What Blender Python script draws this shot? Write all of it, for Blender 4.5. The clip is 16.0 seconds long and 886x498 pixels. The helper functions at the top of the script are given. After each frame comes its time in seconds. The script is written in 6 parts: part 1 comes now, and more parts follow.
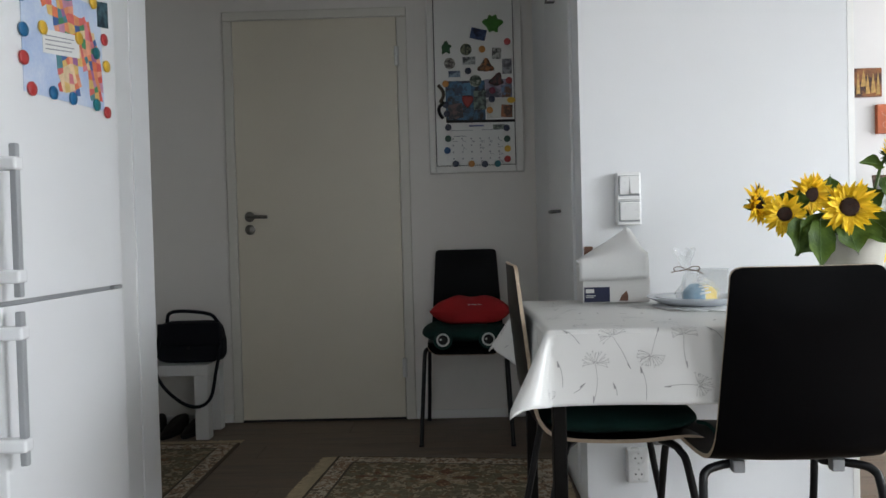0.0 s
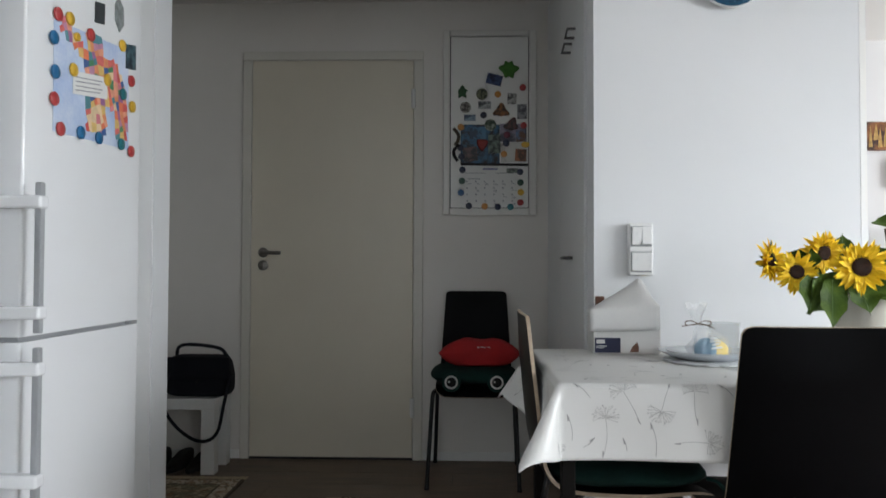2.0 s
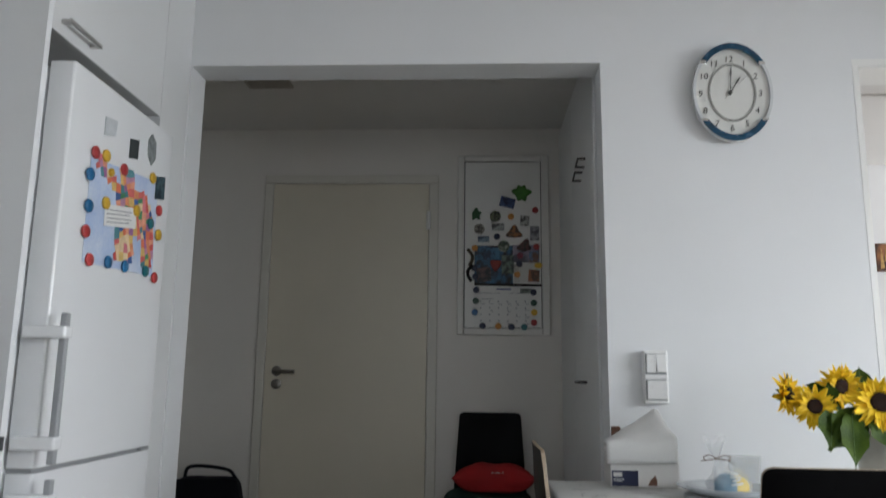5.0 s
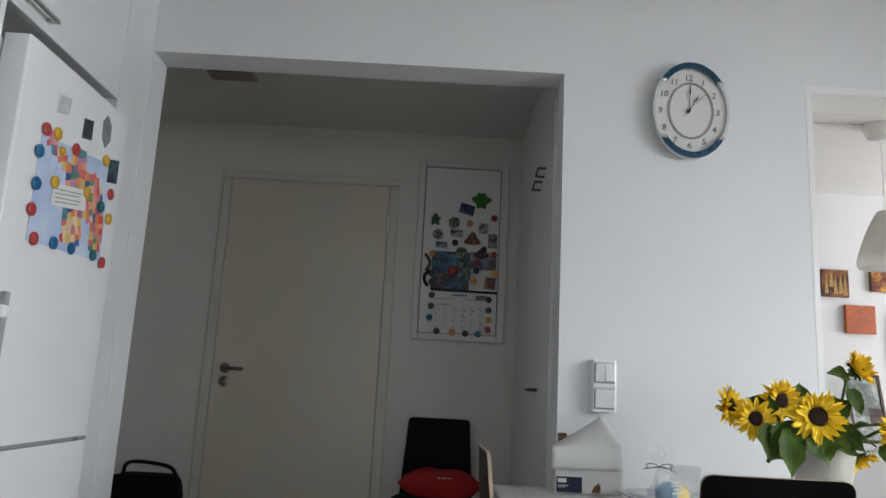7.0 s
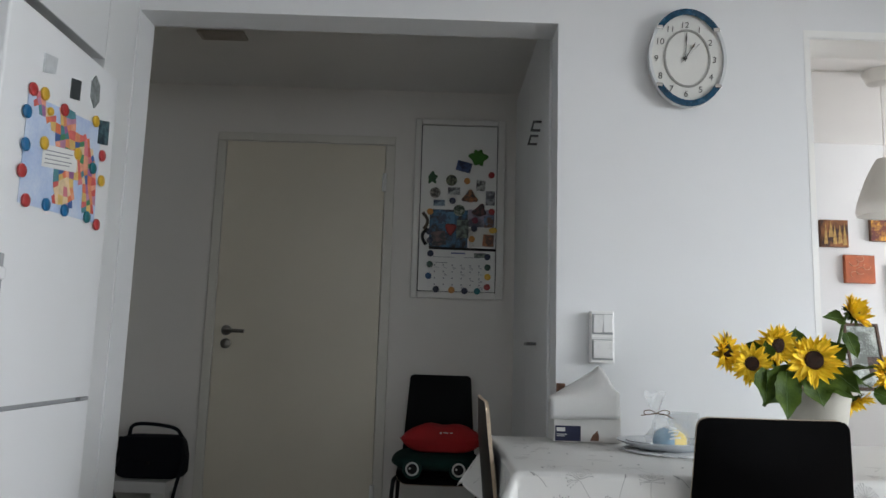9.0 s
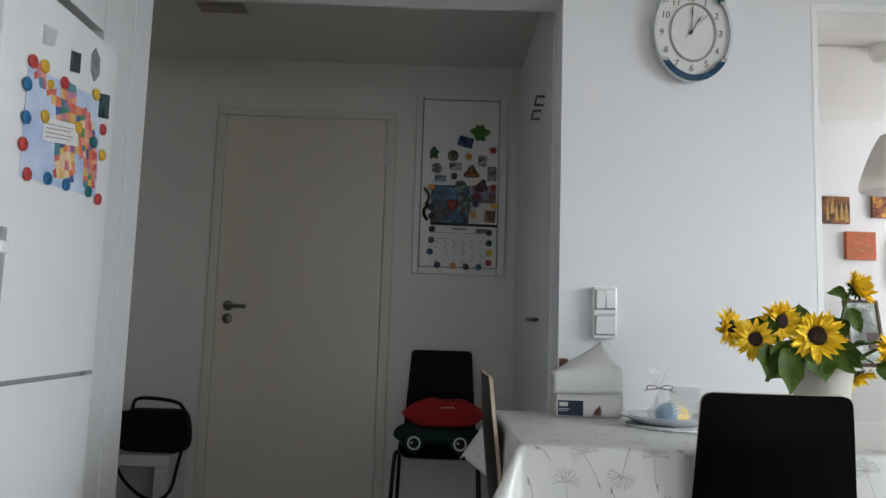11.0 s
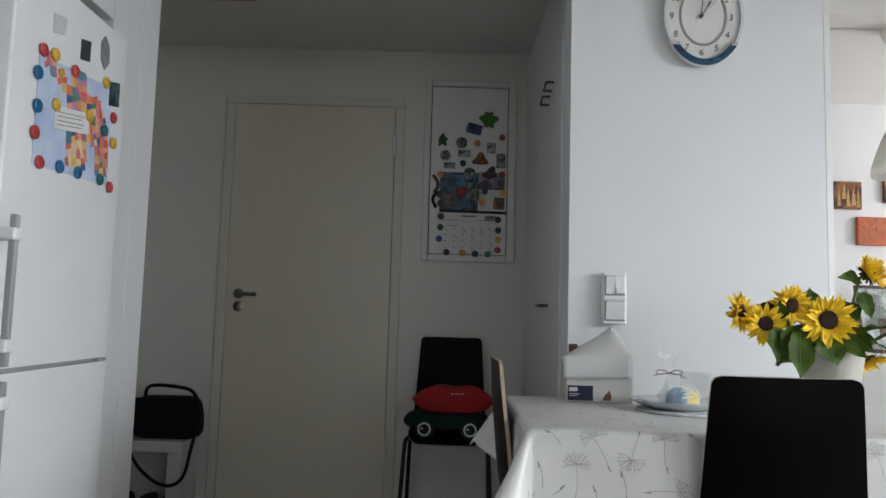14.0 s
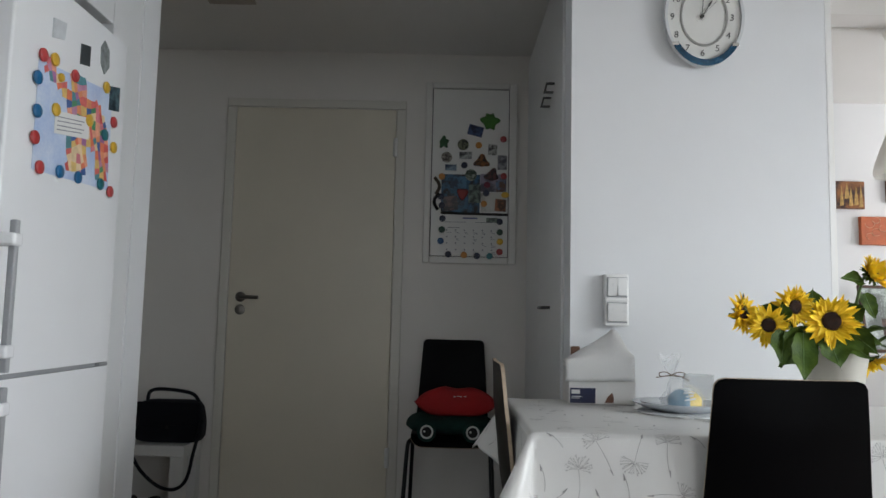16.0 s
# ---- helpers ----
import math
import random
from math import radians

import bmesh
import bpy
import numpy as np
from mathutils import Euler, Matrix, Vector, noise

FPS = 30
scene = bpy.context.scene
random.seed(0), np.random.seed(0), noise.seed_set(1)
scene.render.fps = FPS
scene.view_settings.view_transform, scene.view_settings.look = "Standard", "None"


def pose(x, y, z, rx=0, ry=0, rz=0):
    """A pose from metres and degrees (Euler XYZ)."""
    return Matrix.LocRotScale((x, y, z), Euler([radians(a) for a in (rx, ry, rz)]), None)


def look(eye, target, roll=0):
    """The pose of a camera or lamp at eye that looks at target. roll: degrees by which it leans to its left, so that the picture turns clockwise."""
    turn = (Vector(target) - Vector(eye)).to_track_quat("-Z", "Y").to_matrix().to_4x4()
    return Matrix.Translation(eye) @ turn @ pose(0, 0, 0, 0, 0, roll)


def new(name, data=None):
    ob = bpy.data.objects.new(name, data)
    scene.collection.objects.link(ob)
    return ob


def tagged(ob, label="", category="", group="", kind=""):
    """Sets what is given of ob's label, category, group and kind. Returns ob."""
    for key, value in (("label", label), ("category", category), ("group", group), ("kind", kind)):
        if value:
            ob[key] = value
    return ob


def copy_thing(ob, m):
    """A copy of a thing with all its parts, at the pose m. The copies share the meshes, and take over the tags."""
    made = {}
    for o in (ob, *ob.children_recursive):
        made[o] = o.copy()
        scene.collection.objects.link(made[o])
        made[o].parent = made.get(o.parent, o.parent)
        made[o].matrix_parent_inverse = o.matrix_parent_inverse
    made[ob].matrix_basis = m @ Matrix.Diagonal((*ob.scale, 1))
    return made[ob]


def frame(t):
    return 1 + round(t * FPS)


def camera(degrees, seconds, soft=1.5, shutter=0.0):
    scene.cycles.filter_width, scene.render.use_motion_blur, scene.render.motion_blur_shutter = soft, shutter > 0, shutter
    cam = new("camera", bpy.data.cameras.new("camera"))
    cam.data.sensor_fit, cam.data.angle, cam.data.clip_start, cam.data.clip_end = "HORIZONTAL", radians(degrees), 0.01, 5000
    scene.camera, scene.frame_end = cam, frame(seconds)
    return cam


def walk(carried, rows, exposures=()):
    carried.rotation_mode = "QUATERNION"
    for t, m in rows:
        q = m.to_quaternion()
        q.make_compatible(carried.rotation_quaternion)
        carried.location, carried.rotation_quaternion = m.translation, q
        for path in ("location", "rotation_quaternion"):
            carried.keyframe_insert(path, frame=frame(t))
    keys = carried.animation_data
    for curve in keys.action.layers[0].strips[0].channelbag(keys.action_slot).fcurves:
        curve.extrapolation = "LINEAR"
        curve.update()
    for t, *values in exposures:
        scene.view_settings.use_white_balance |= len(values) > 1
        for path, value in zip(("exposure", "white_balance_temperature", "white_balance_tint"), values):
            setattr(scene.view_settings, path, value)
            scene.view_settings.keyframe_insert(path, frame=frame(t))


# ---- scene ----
cam = camera(62.4, 16.0, shutter=0.6)
PATH = [
    (0, (0.083, 0.132, 0.947), (0.048, 2.131, 0.905), -1.5),
    (0.5, (0.085, 0.125, 0.964), (0.052, 2.124, 0.934), -1.6),
    (1, (0.074, 0.113, 0.972), (0.039, 2.113, 0.975), -1.1),
    (1.5, (0.071, 0.115, 0.97), (0.025, 2.114, 0.997), -0.4),
    (2, (0.073, 0.113, 0.979), (0.014, 2.112, 1.032), 0.2),
    (2.5, (0.066, 0.098, 0.989), (-0.008, 2.092, 1.119), 0.5),
    (3, (0.058, 0.093, 0.987), (-0.025, 2.084, 1.156), 0.8),
    (3.5, (0.072, 0.091, 0.993), (-0.019, 2.078, 1.204), 0.9),
    (4, (0.074, 0.086, 0.997), (-0.023, 2.068, 1.248), 0.8),
    (4.5, (0.065, 0.088, 1.0), (-0.033, 2.066, 1.278), 0.9),
    (5, (0.07, 0.078, 1.029), (-0.026, 2.045, 1.378), 0.7),
    (5.2, (0.078, 0.082, 1.037), (-0.015, 2.044, 1.415), 0.8),
    (7.3, (0.078, 0.087, 0.995), (0.098, 2.051, 1.374), 3.1),
    (7.5, (0.081, 0.088, 0.991), (0.095, 2.055, 1.352), 3.1),
    (8, (0.092, 0.095, 0.984), (0.099, 2.07, 1.299), 2.5),
    (8.5, (0.095, 0.099, 0.978), (0.108, 2.077, 1.27), 1.9),
    (9, (0.095, 0.097, 0.978), (0.111, 2.078, 1.258), 1.7),
    (11.5, (0.08, 0.104, 0.974), (0.102, 2.094, 1.177), 1.8),
    (12, (0.08, 0.1, 0.972), (0.1, 2.091, 1.167), 1.8),
    (12.5, (0.084, 0.104, 0.97), (0.095, 2.095, 1.159), 1.8),
    (13, (0.083, 0.103, 0.968), (0.089, 2.095, 1.152), 1.7),
    (13.5, (0.079, 0.1, 0.969), (0.079, 2.092, 1.153), 1.7),
    (14, (0.08, 0.1, 0.968), (0.078, 2.091, 1.152), 1.6),
    (14.5, (0.08, 0.099, 0.968), (0.075, 2.09, 1.153), 1.5),
    (15, (0.081, 0.098, 0.966), (0.072, 2.089, 1.154), 1.5),
    (15.5, (0.083, 0.099, 0.973), (0.075, 2.09, 1.163), 1.4),
    (16, (0.084, 0.105, 0.972), (0.075, 2.096, 1.16), 1.3),
]
EXPOSURES = [(0, -0.22), (1.5, -0.25), (2.5, -0.22), (3.5, -0.38), (5, -0.53), (7.5, -0.52), (9, -0.50), (12.5, -0.51), (16, -0.51)]
walk(cam, [(t, look(eye, target, roll)) for t, eye, target, roll in PATH], EXPOSURES)


# ---- world and light: overcast day through a kitchen window and the next room's window, plus light from behind ----
world = bpy.data.worlds.new("world")
scene.world = world
world.use_nodes = True
wn = world.node_tree
sky = wn.nodes.new("ShaderNodeTexSky")
sky.sky_type, sky.sun_disc = "NISHITA", False
sky.sun_elevation, sky.sun_rotation = radians(38), radians(70)
wn.links.new(sky.outputs["Color"], wn.nodes["Background"].inputs["Color"])
wn.nodes["Background"].inputs["Strength"].default_value = 0.12
sun = new("sun", bpy.data.lights.new("sun", "SUN"))
sun.data.energy, sun.data.angle, sun.data.color = 0.7, radians(12), (1.0, 0.96, 0.9)
sun.matrix_basis = look((8, 3.2, 7), (2, 1, 1))


def window_light(name, place, aim, sx, sy, watts, color):
    ob = new(name, bpy.data.lights.new(name, "AREA"))
    ob.data.shape, ob.data.size, ob.data.size_y = "RECTANGLE", sx, sy
    ob.data.energy, ob.data.color = watts, color
    ob.matrix_basis = look(place, aim)
    return ob


KY = -1.9
WIN_Y0, WIN_Y1, WIN_Z0, WIN_Z1 = -0.75, 1.45, 0.85, 2.25
BACK_X0, BACK_X1, BACK_Z0, BACK_Z1 = -1.4, 0.1, 0.98, 2.15
BW_X0, BW_X1 = 1.3, 2.8
window_light("window_daylight", (3.54, 0.35, 1.55), (1.6, 0.40, -1.7), 2.1, 1.25, 185, (0.90, 0.955, 1.0))
# fill added from behind to lift the hall; no window is seen there
window_light("back_fill_daylight", (-0.65, KY - 0.03, 1.56), (0.1, 2.5, 0.9), 1.4, 1.1, 4, (0.95, 0.975, 1.0))
# unseen window, placed from the flowers' shadow and the chair's sheen
window_light("back_window_wide_daylight", ((BW_X0 + BW_X1) / 2, KY - 0.03, 1.56), (1.0, 1.6, 0.2), 1.4, 1.1, 12, (0.92, 0.965, 1.0))
window_light("next_room_daylight", (4.52, 3.55, 1.5), (2.4, 3.35, 1.95), 1.35, 1.15, 70, (0.985, 0.985, 0.995))


# ---- materials ----
def mat(name, color, rough=0.5, var=0.06, scale=6.0, bump=0.0, grain=120.0, metal=0.0, color2=None, coat=0.0, glossvar=0.1, stretch=(1, 1, 1), spec=0.5):
    """Principled paint with large stains, fine grain and relief."""
    m = bpy.data.materials.new(name)
    m.use_nodes = True
    t = m.node_tree
    p = t.nodes["Principled BSDF"]
    co = t.nodes.new("ShaderNodeTexCoord")
    mp = t.nodes.new("ShaderNodeMapping")
    mp.inputs["Scale"].default_value = stretch
    t.links.new(co.outputs["Object"], mp.inputs["Vector"])
    n1 = t.nodes.new("ShaderNodeTexNoise")
    n1.inputs["Scale"].default_value, n1.inputs["Detail"].default_value = scale, 4
    n2 = t.nodes.new("ShaderNodeTexNoise")
    n2.inputs["Scale"].default_value, n2.inputs["Detail"].default_value = grain, 2
    for n in (n1, n2):
        t.links.new(mp.outputs["Vector"], n.inputs["Vector"])
    ad = t.nodes.new("ShaderNodeMath")
    ad.operation = "MULTIPLY_ADD"
    ad.inputs[1].default_value = 0.3
    t.links.new(n2.outputs["Fac"], ad.inputs[0])
    t.links.new(n1.outputs["Fac"], ad.inputs[2])
    r = t.nodes.new("ShaderNodeValToRGB")
    c2 = color2 or tuple(c * (1 - 2.2 * var) for c in color)
    r.color_ramp.elements[0].position, r.color_ramp.elements[1].position = 0.42, 0.86
    r.color_ramp.elements[0].color, r.color_ramp.elements[1].color = (*c2, 1), (*color, 1)
    t.links.new(ad.outputs[0], r.inputs["Fac"])
    t.links.new(r.outputs["Color"], p.inputs["Base Color"])
    mr = t.nodes.new("ShaderNodeMapRange")
    mr.inputs["To Min"].default_value, mr.inputs["To Max"].default_value = max(0.02, rough - glossvar), min(1, rough + glossvar)
    t.links.new(n1.outputs["Fac"], mr.inputs["Value"])
    t.links.new(mr.outputs["Result"], p.inputs["Roughness"])
    p.inputs["Metallic"].default_value = metal
    p.inputs["Coat Weight"].default_value = coat
    p.inputs["Specular IOR Level"].default_value = spec
    if bump:
        b = t.nodes.new("ShaderNodeBump")
        b.inputs["Strength"].default_value, b.inputs["Distance"].default_value = bump, 0.002
        t.links.new(n2.outputs["Fac"], b.inputs["Height"])
        t.links.new(b.outputs["Normal"], p.inputs["Normal"])
    return m


def clear(name, rough=0.02, tint=(1, 1, 1), ior=1.45):
    m = bpy.data.materials.new(name)
    m.use_nodes = True
    p = m.node_tree.nodes["Principled BSDF"]
    p.inputs["Base Color"].default_value = (*tint, 1)
    p.inputs["Transmission Weight"].default_value, p.inputs["Roughness"].default_value, p.inputs["IOR"].default_value = 1, rough, ior
    return m


M_WALL = mat("wall_paint", (0.74, 0.75, 0.76), 0.62, 0.015, 2.5, 0.12, 260)
M_HALL = mat("hall_wallpaper", (0.78, 0.755, 0.72), 0.7, 0.02, 2.0, 0.15, 300)
M_CEIL = mat("ceiling_paint", (0.76, 0.75, 0.73), 0.8, 0.02, 2.0, 0.2, 200)
M_TRIM = mat("trim_gloss_white", (0.82, 0.82, 0.80), 0.35, 0.02, 5)
M_CASE = mat("casing_cream_white", (0.70, 0.68, 0.62), 0.4, 0.02, 4)
M_FRAME = mat("frame_warm_white", (0.76, 0.75, 0.72), 0.4, 0.02, 4)
M_HOOK = mat("dark_steel", (0.10, 0.10, 0.10), 0.4, 0.1, 40, metal=0.6)
M_DOOR = mat("door_cream_white", (0.74, 0.69, 0.58), 0.42, 0.02, 3, 0.05, 200)
M_WHITE = mat("appliance_white", (0.89, 0.905, 0.92), 0.2, 0.012, 3, 0.02, 500, coat=0.2, glossvar=0.04)
M_CAB = mat("cabinet_white", (0.74, 0.75, 0.755), 0.4, 0.015, 4)
M_HANDLE = mat("light_grey_handle", (0.36, 0.375, 0.39), 0.35, 0.03, 20)
M_GREYPL = mat("grey_plastic", (0.32, 0.33, 0.34), 0.45, 0.05, 10)
M_STEEL = mat("brushed_steel", (0.55, 0.54, 0.52), 0.32, 0.05, 20, metal=1.0)
M_LEVER = mat("satin_nickel", (0.30, 0.29, 0.27), 0.36, 0.1, 30, metal=1.0)
M_CHROME = mat("chrome", (0.75, 0.75, 0.74), 0.15, 0.02, 20, metal=1.0, glossvar=0.04)
M_BLACKLAM = mat("black_laminate", (0.002, 0.002, 0.0025), 0.30, 0.1, 5, 0.02, 500, glossvar=0.04, spec=0.055)
M_PLY = mat("birch_ply_edge", (0.46, 0.36, 0.26), 0.55, 0.1, 30, stretch=(1, 1, 6))
M_TUBE = mat("black_powder_coat", (0.006, 0.006, 0.007), 0.38, 0.1, 40, spec=0.3)
M_DARKWOOD = mat("black_brown_wood", (0.006, 0.005, 0.0045), 0.55, 0.2, 12, 0.1, 60, stretch=(6, 6, 1), spec=0.12)
M_CLOTH = mat("oilcloth_white", (0.68, 0.68, 0.665), 0.40, 0.02, 4, 0.06, 350, coat=0.05)
M_PRINT = mat("grey_print", (0.33, 0.33, 0.33), 0.4, 0.15, 40)
M_WORKTOP = mat("dark_worktop", (0.03, 0.032, 0.036), 0.4, 0.2, 40)
M_GREEN = mat("dark_green_fabric", (0.010, 0.040, 0.034), 0.9, 0.2, 14, 0.6, 600, spec=0.2)
M_RED = mat("red_fabric", (0.40, 0.010, 0.012), 0.85, 0.12, 10, 0.5, 500)
M_BAG = mat("black_bag_fabric", (0.005, 0.006, 0.010), 0.7, 0.2, 14, 0.5, 400, spec=0.2)
M_LACK = mat("stool_white", (0.66, 0.66, 0.65), 0.4, 0.02, 5)
M_GAP = mat("dark_gap", (0.03, 0.03, 0.03), 0.8, 0.1, 10)
M_PAPER = mat("white_paper", (0.78, 0.78, 0.77), 0.8, 0.02, 10)
M_GLASS = clear("window_glass")


# ---- mesh helpers ----
def slab(bm, x0, x1, y0, y1, z0, z1, bevel=0.0, seg=2, m=None):
    v = [bm.verts.new(c) for c in ((x0, y0, z0), (x1, y0, z0), (x1, y1, z0), (x0, y1, z0), (x0, y0, z1), (x1, y0, z1), (x1, y1, z1), (x0, y1, z1))]
    fs = [bm.faces.new([v[i] for i in q]) for q in ((3, 2, 1, 0), (4, 5, 6, 7), (0, 1, 5, 4), (1, 2, 6, 5), (2, 3, 7, 6), (3, 0, 4, 7))]
    if bevel:
        es = list({e for f in fs for e in f.edges})
        r = bmesh.ops.bevel(bm, geom=es, offset=bevel, segments=seg, profile=0.5, affect="EDGES")
        v = list({w for f in r["faces"] for w in f.verts} | {w for w in v if w.is_valid})
    if m:
        bmesh.ops.transform(bm, matrix=m, verts=v)
    return bm


def B():
    return bmesh.new()


def box(*a, **k):
    return slab(B(), *a, **k)


def tube(bm, pts, r, seg=10, closed=False, r1=None):
    """A round tube through the points, tapering to r1."""
    pts = [Vector(p) for p in pts]
    n, rings = len(pts), []
    up = Vector((0.31, 0.17, 0.93))
    for i, p in enumerate(pts):
        a = pts[(i - 1) % n] if closed or i else p
        b = pts[(i + 1) % n] if closed or i < n - 1 else p
        d = (b - a).normalized()
        s = d.cross(up).normalized()
        w = s.cross(d)
        q = r if r1 is None else r + (r1 - r) * i / (n - 1)
        rings.append([bm.verts.new(p + q * (math.cos(k * math.tau / seg) * s + math.sin(k * math.tau / seg) * w)) for k in range(seg)])
    for i in range(n if closed else n - 1):
        ra, rb = rings[i], rings[(i + 1) % n]
        for k in range(seg):
            bm.faces.new((ra[k], ra[(k + 1) % seg], rb[(k + 1) % seg], rb[k]))
    if not closed:
        bm.faces.new(rings[0][::-1])
        bm.faces.new(rings[-1])
    return bm


def curve(pts, n=6):
    """Catmull-Rom points through pts."""
    pts = [Vector(p) for p in pts]
    e = [2 * pts[0] - pts[1], *pts, 2 * pts[-1] - pts[-2]]
    out = []
    for i in range(1, len(e) - 2):
        for k in range(n):
            t = k / n
            out.append(0.5 * (2 * e[i] + (e[i + 1] - e[i - 1]) * t + (2 * e[i - 1] - 5 * e[i] + 4 * e[i + 1] - e[i + 2]) * t * t + (3 * e[i] - e[i - 1] - 3 * e[i + 1] + e[i + 2]) * t ** 3))
    return out + [pts[-1]]


def lathe(bm, prof, c=(0, 0, 0), seg=32, m=None):
    """Turns (radius, height) points round the upright axis at c."""
    rings = []
    for r, z in prof:
        rings.append([bm.verts.new(Vector((c[0] + r * math.cos(k * math.tau / seg), c[1] + r * math.sin(k * math.tau / seg), c[2] + z))) for k in range(seg)])
    for a, b in zip(rings, rings[1:]):
        for k in range(seg):
            bm.faces.new((a[k], a[(k + 1) % seg], b[(k + 1) % seg], b[k]))
    bm.faces.new(rings[0][::-1])
    bm.faces.new(rings[-1])
    if m:
        bmesh.ops.transform(bm, matrix=m, verts=[v for ring in rings for v in ring])
    return bm


def plate_shape(bm, pts, y0, y1):
    """A flat outline of (x, z) points, thick from y0 to y1."""
    a = [bm.verts.new((x, y0, z)) for x, z in pts]
    b = [bm.verts.new((x, y1, z)) for x, z in pts]
    bm.faces.new(a)
    bm.faces.new(b[::-1])
    n = len(pts)
    for i in range(n):
        bm.faces.new((a[i], b[i], b[(i + 1) % n], a[(i + 1) % n]))
    return bm


def puff(bm, cx, cy, cz, hx, hy, hz, power=4.0, m=None, n=20):
    """A stuffed cushion: a superellipse outline with soft edges."""
    vs = []
    rows = []
    for j in range(n + 1):
        ph = -math.pi / 2 + math.pi * j / n
        row = []
        for i in range(2 * n):
            th = math.tau * i / (2 * n)
            c, s = math.cos(th), math.sin(th)
            k = (abs(c) ** power + abs(s) ** power) ** (-1 / power)
            q = math.cos(ph) ** 0.55
            z = math.copysign(abs(math.sin(ph)) ** 1.2, ph)
            p = Vector((cx + hx * k * c * q, cy + hy * k * s * q, cz + hz * z))
            p.z += 0.10 * hz * noise.noise(p * 14)
            row.append(bm.verts.new(p))
        rows.append(row)
        vs += row
    for a, b in zip(rows, rows[1:]):
        for i in range(2 * n):
            bm.faces.new((a[i], a[(i + 1) % (2 * n)], b[(i + 1) % (2 * n)], b[i]))
    bmesh.ops.remove_doubles(bm, verts=bm.verts[:], dist=1e-5)
    bmesh.ops.recalc_face_normals(bm, faces=bm.faces[:])
    if m:
        bmesh.ops.transform(bm, matrix=m, verts=[v for v in vs if v.is_valid])
    return bm


def mesh_of(name, bm, material, smooth=False):
    bmesh.ops.recalc_face_normals(bm, faces=bm.faces[:])
    me = bpy.data.meshes.new(name)
    bm.to_mesh(me)
    bm.free()
    for m in material if isinstance(material, (list, tuple)) else (material,):
        me.materials.append(m)
    if smooth:
        me.polygons.foreach_set("use_smooth", [True] * len(me.polygons))
        me.set_sharp_from_angle(angle=radians(42))
    return me


ORIGIN = {}


def thing(name, place, label, category, group="", kind=""):
    ob = new(name)
    ob.location = place
    ob.empty_display_size = 0.05
    ORIGIN[ob.name] = Vector(place)
    return tagged(ob, label, category, group, kind)


def part(name, bm, material, parent, label="", smooth=False):
    """One mesh under a thing or a part; the bmesh is in the world's axes."""
    o = ORIGIN[parent.name]
    bmesh.ops.translate(bm, vec=-o, verts=bm.verts[:])
    ob = new(name, mesh_of(name, bm, material, smooth))
    ob.parent = parent
    ORIGIN[ob.name] = o
    return tagged(ob, label)


def single(name, bm, material, label, category, kind="", smooth=False, group=""):
    ob = new(name, mesh_of(name, bm, material, smooth))
    ORIGIN[ob.name] = Vector((0, 0, 0))
    return tagged(ob, label, category, group, kind)


def setting(name, bm, material, label, category, smooth=False):
    return single(name, bm, material, label, category, "structure", smooth)


# ---- the shell of the flat ----
PW, PB = 2.48, 2.61          # partition: kitchen face, hall face
OX0, OX1, OZ = -0.948, 0.489, 2.112   # wide opening to the hall
DX0, DX1, DZ = 1.352, 2.20, 2.090     # door to the next room
KX0, KX1, KY0, CEIL = -1.55, 3.5, -1.9, 2.52
HX0, HX1, HY, HC = -2.3, 0.515, 3.87, 2.362
RX0, RX1, RY, RC = 0.66, 4.5, 4.6, 2.372

bm = plate_shape(B(), [(KX0, 0), (OX0, 0), (OX0, OZ), (OX1, OZ), (OX1, 0), (DX0, 0), (DX0, DZ), (DX1, DZ), (DX1, 0), (KX1, 0), (KX1, CEIL), (KX0, CEIL)], PW, PB)
setting("wall_partition", bm, M_WALL, "white painted partition wall with a wide opening to the hall", "wall")
bm = B()
slab(bm, KX0, BACK_X0, KY0 - 0.12, KY0, 0, CEIL)
slab(bm, BACK_X1, BW_X0, KY0 - 0.12, KY0, 0, CEIL)
slab(bm, BW_X1, KX1, KY0 - 0.12, KY0, 0, CEIL)
for a, b in ((BACK_X0, BACK_X1), (BW_X0, BW_X1)):
    slab(bm, a, b, KY0 - 0.12, KY0, 0, BACK_Z0)
    slab(bm, a, b, KY0 - 0.12, KY0, BACK_Z1, CEIL)
setting("wall_kitchen_back", bm, M_WALL, "white painted kitchen wall with two windows out of view", "wall")
setting("wall_kitchen_side", box(KX0 - 0.12, KX0, KY0 - 0.12, PB, 0, CEIL), M_WALL, "plain white wall behind the kitchen units", "wall")
bm = B()
slab(bm, KX1, KX1 + 0.2, KY0 - 0.12, WIN_Y0, 0, CEIL)
slab(bm, KX1, KX1 + 0.2, WIN_Y1, PB, 0, CEIL)
slab(bm, KX1, KX1 + 0.2, WIN_Y0, WIN_Y1, 0, WIN_Z0)
slab(bm, KX1, KX1 + 0.2, WIN_Y0, WIN_Y1, WIN_Z1, CEIL)
setting("wall_window_side", bm, M_WALL, "white outer wall with the kitchen window", "wall")
setting("ceiling_kitchen", box(KX0 - 0.12, KX1 + 0.2, KY0 - 0.12, PB, CEIL, CEIL + 0.15), M_CEIL, "white painted kitchen ceiling", "ceiling")
setting("ceiling_hall", box(HX0 - 0.12, RX0, PB, HY + 0.12, HC, HC + 0.2), M_CEIL, "low white painted hall ceiling", "ceiling")
setting("ceiling_room", box(RX0, RX1 + 0.2, PB, RY + 0.12, RC, RC + 0.2), M_CEIL, "white ceiling of the next room", "ceiling")
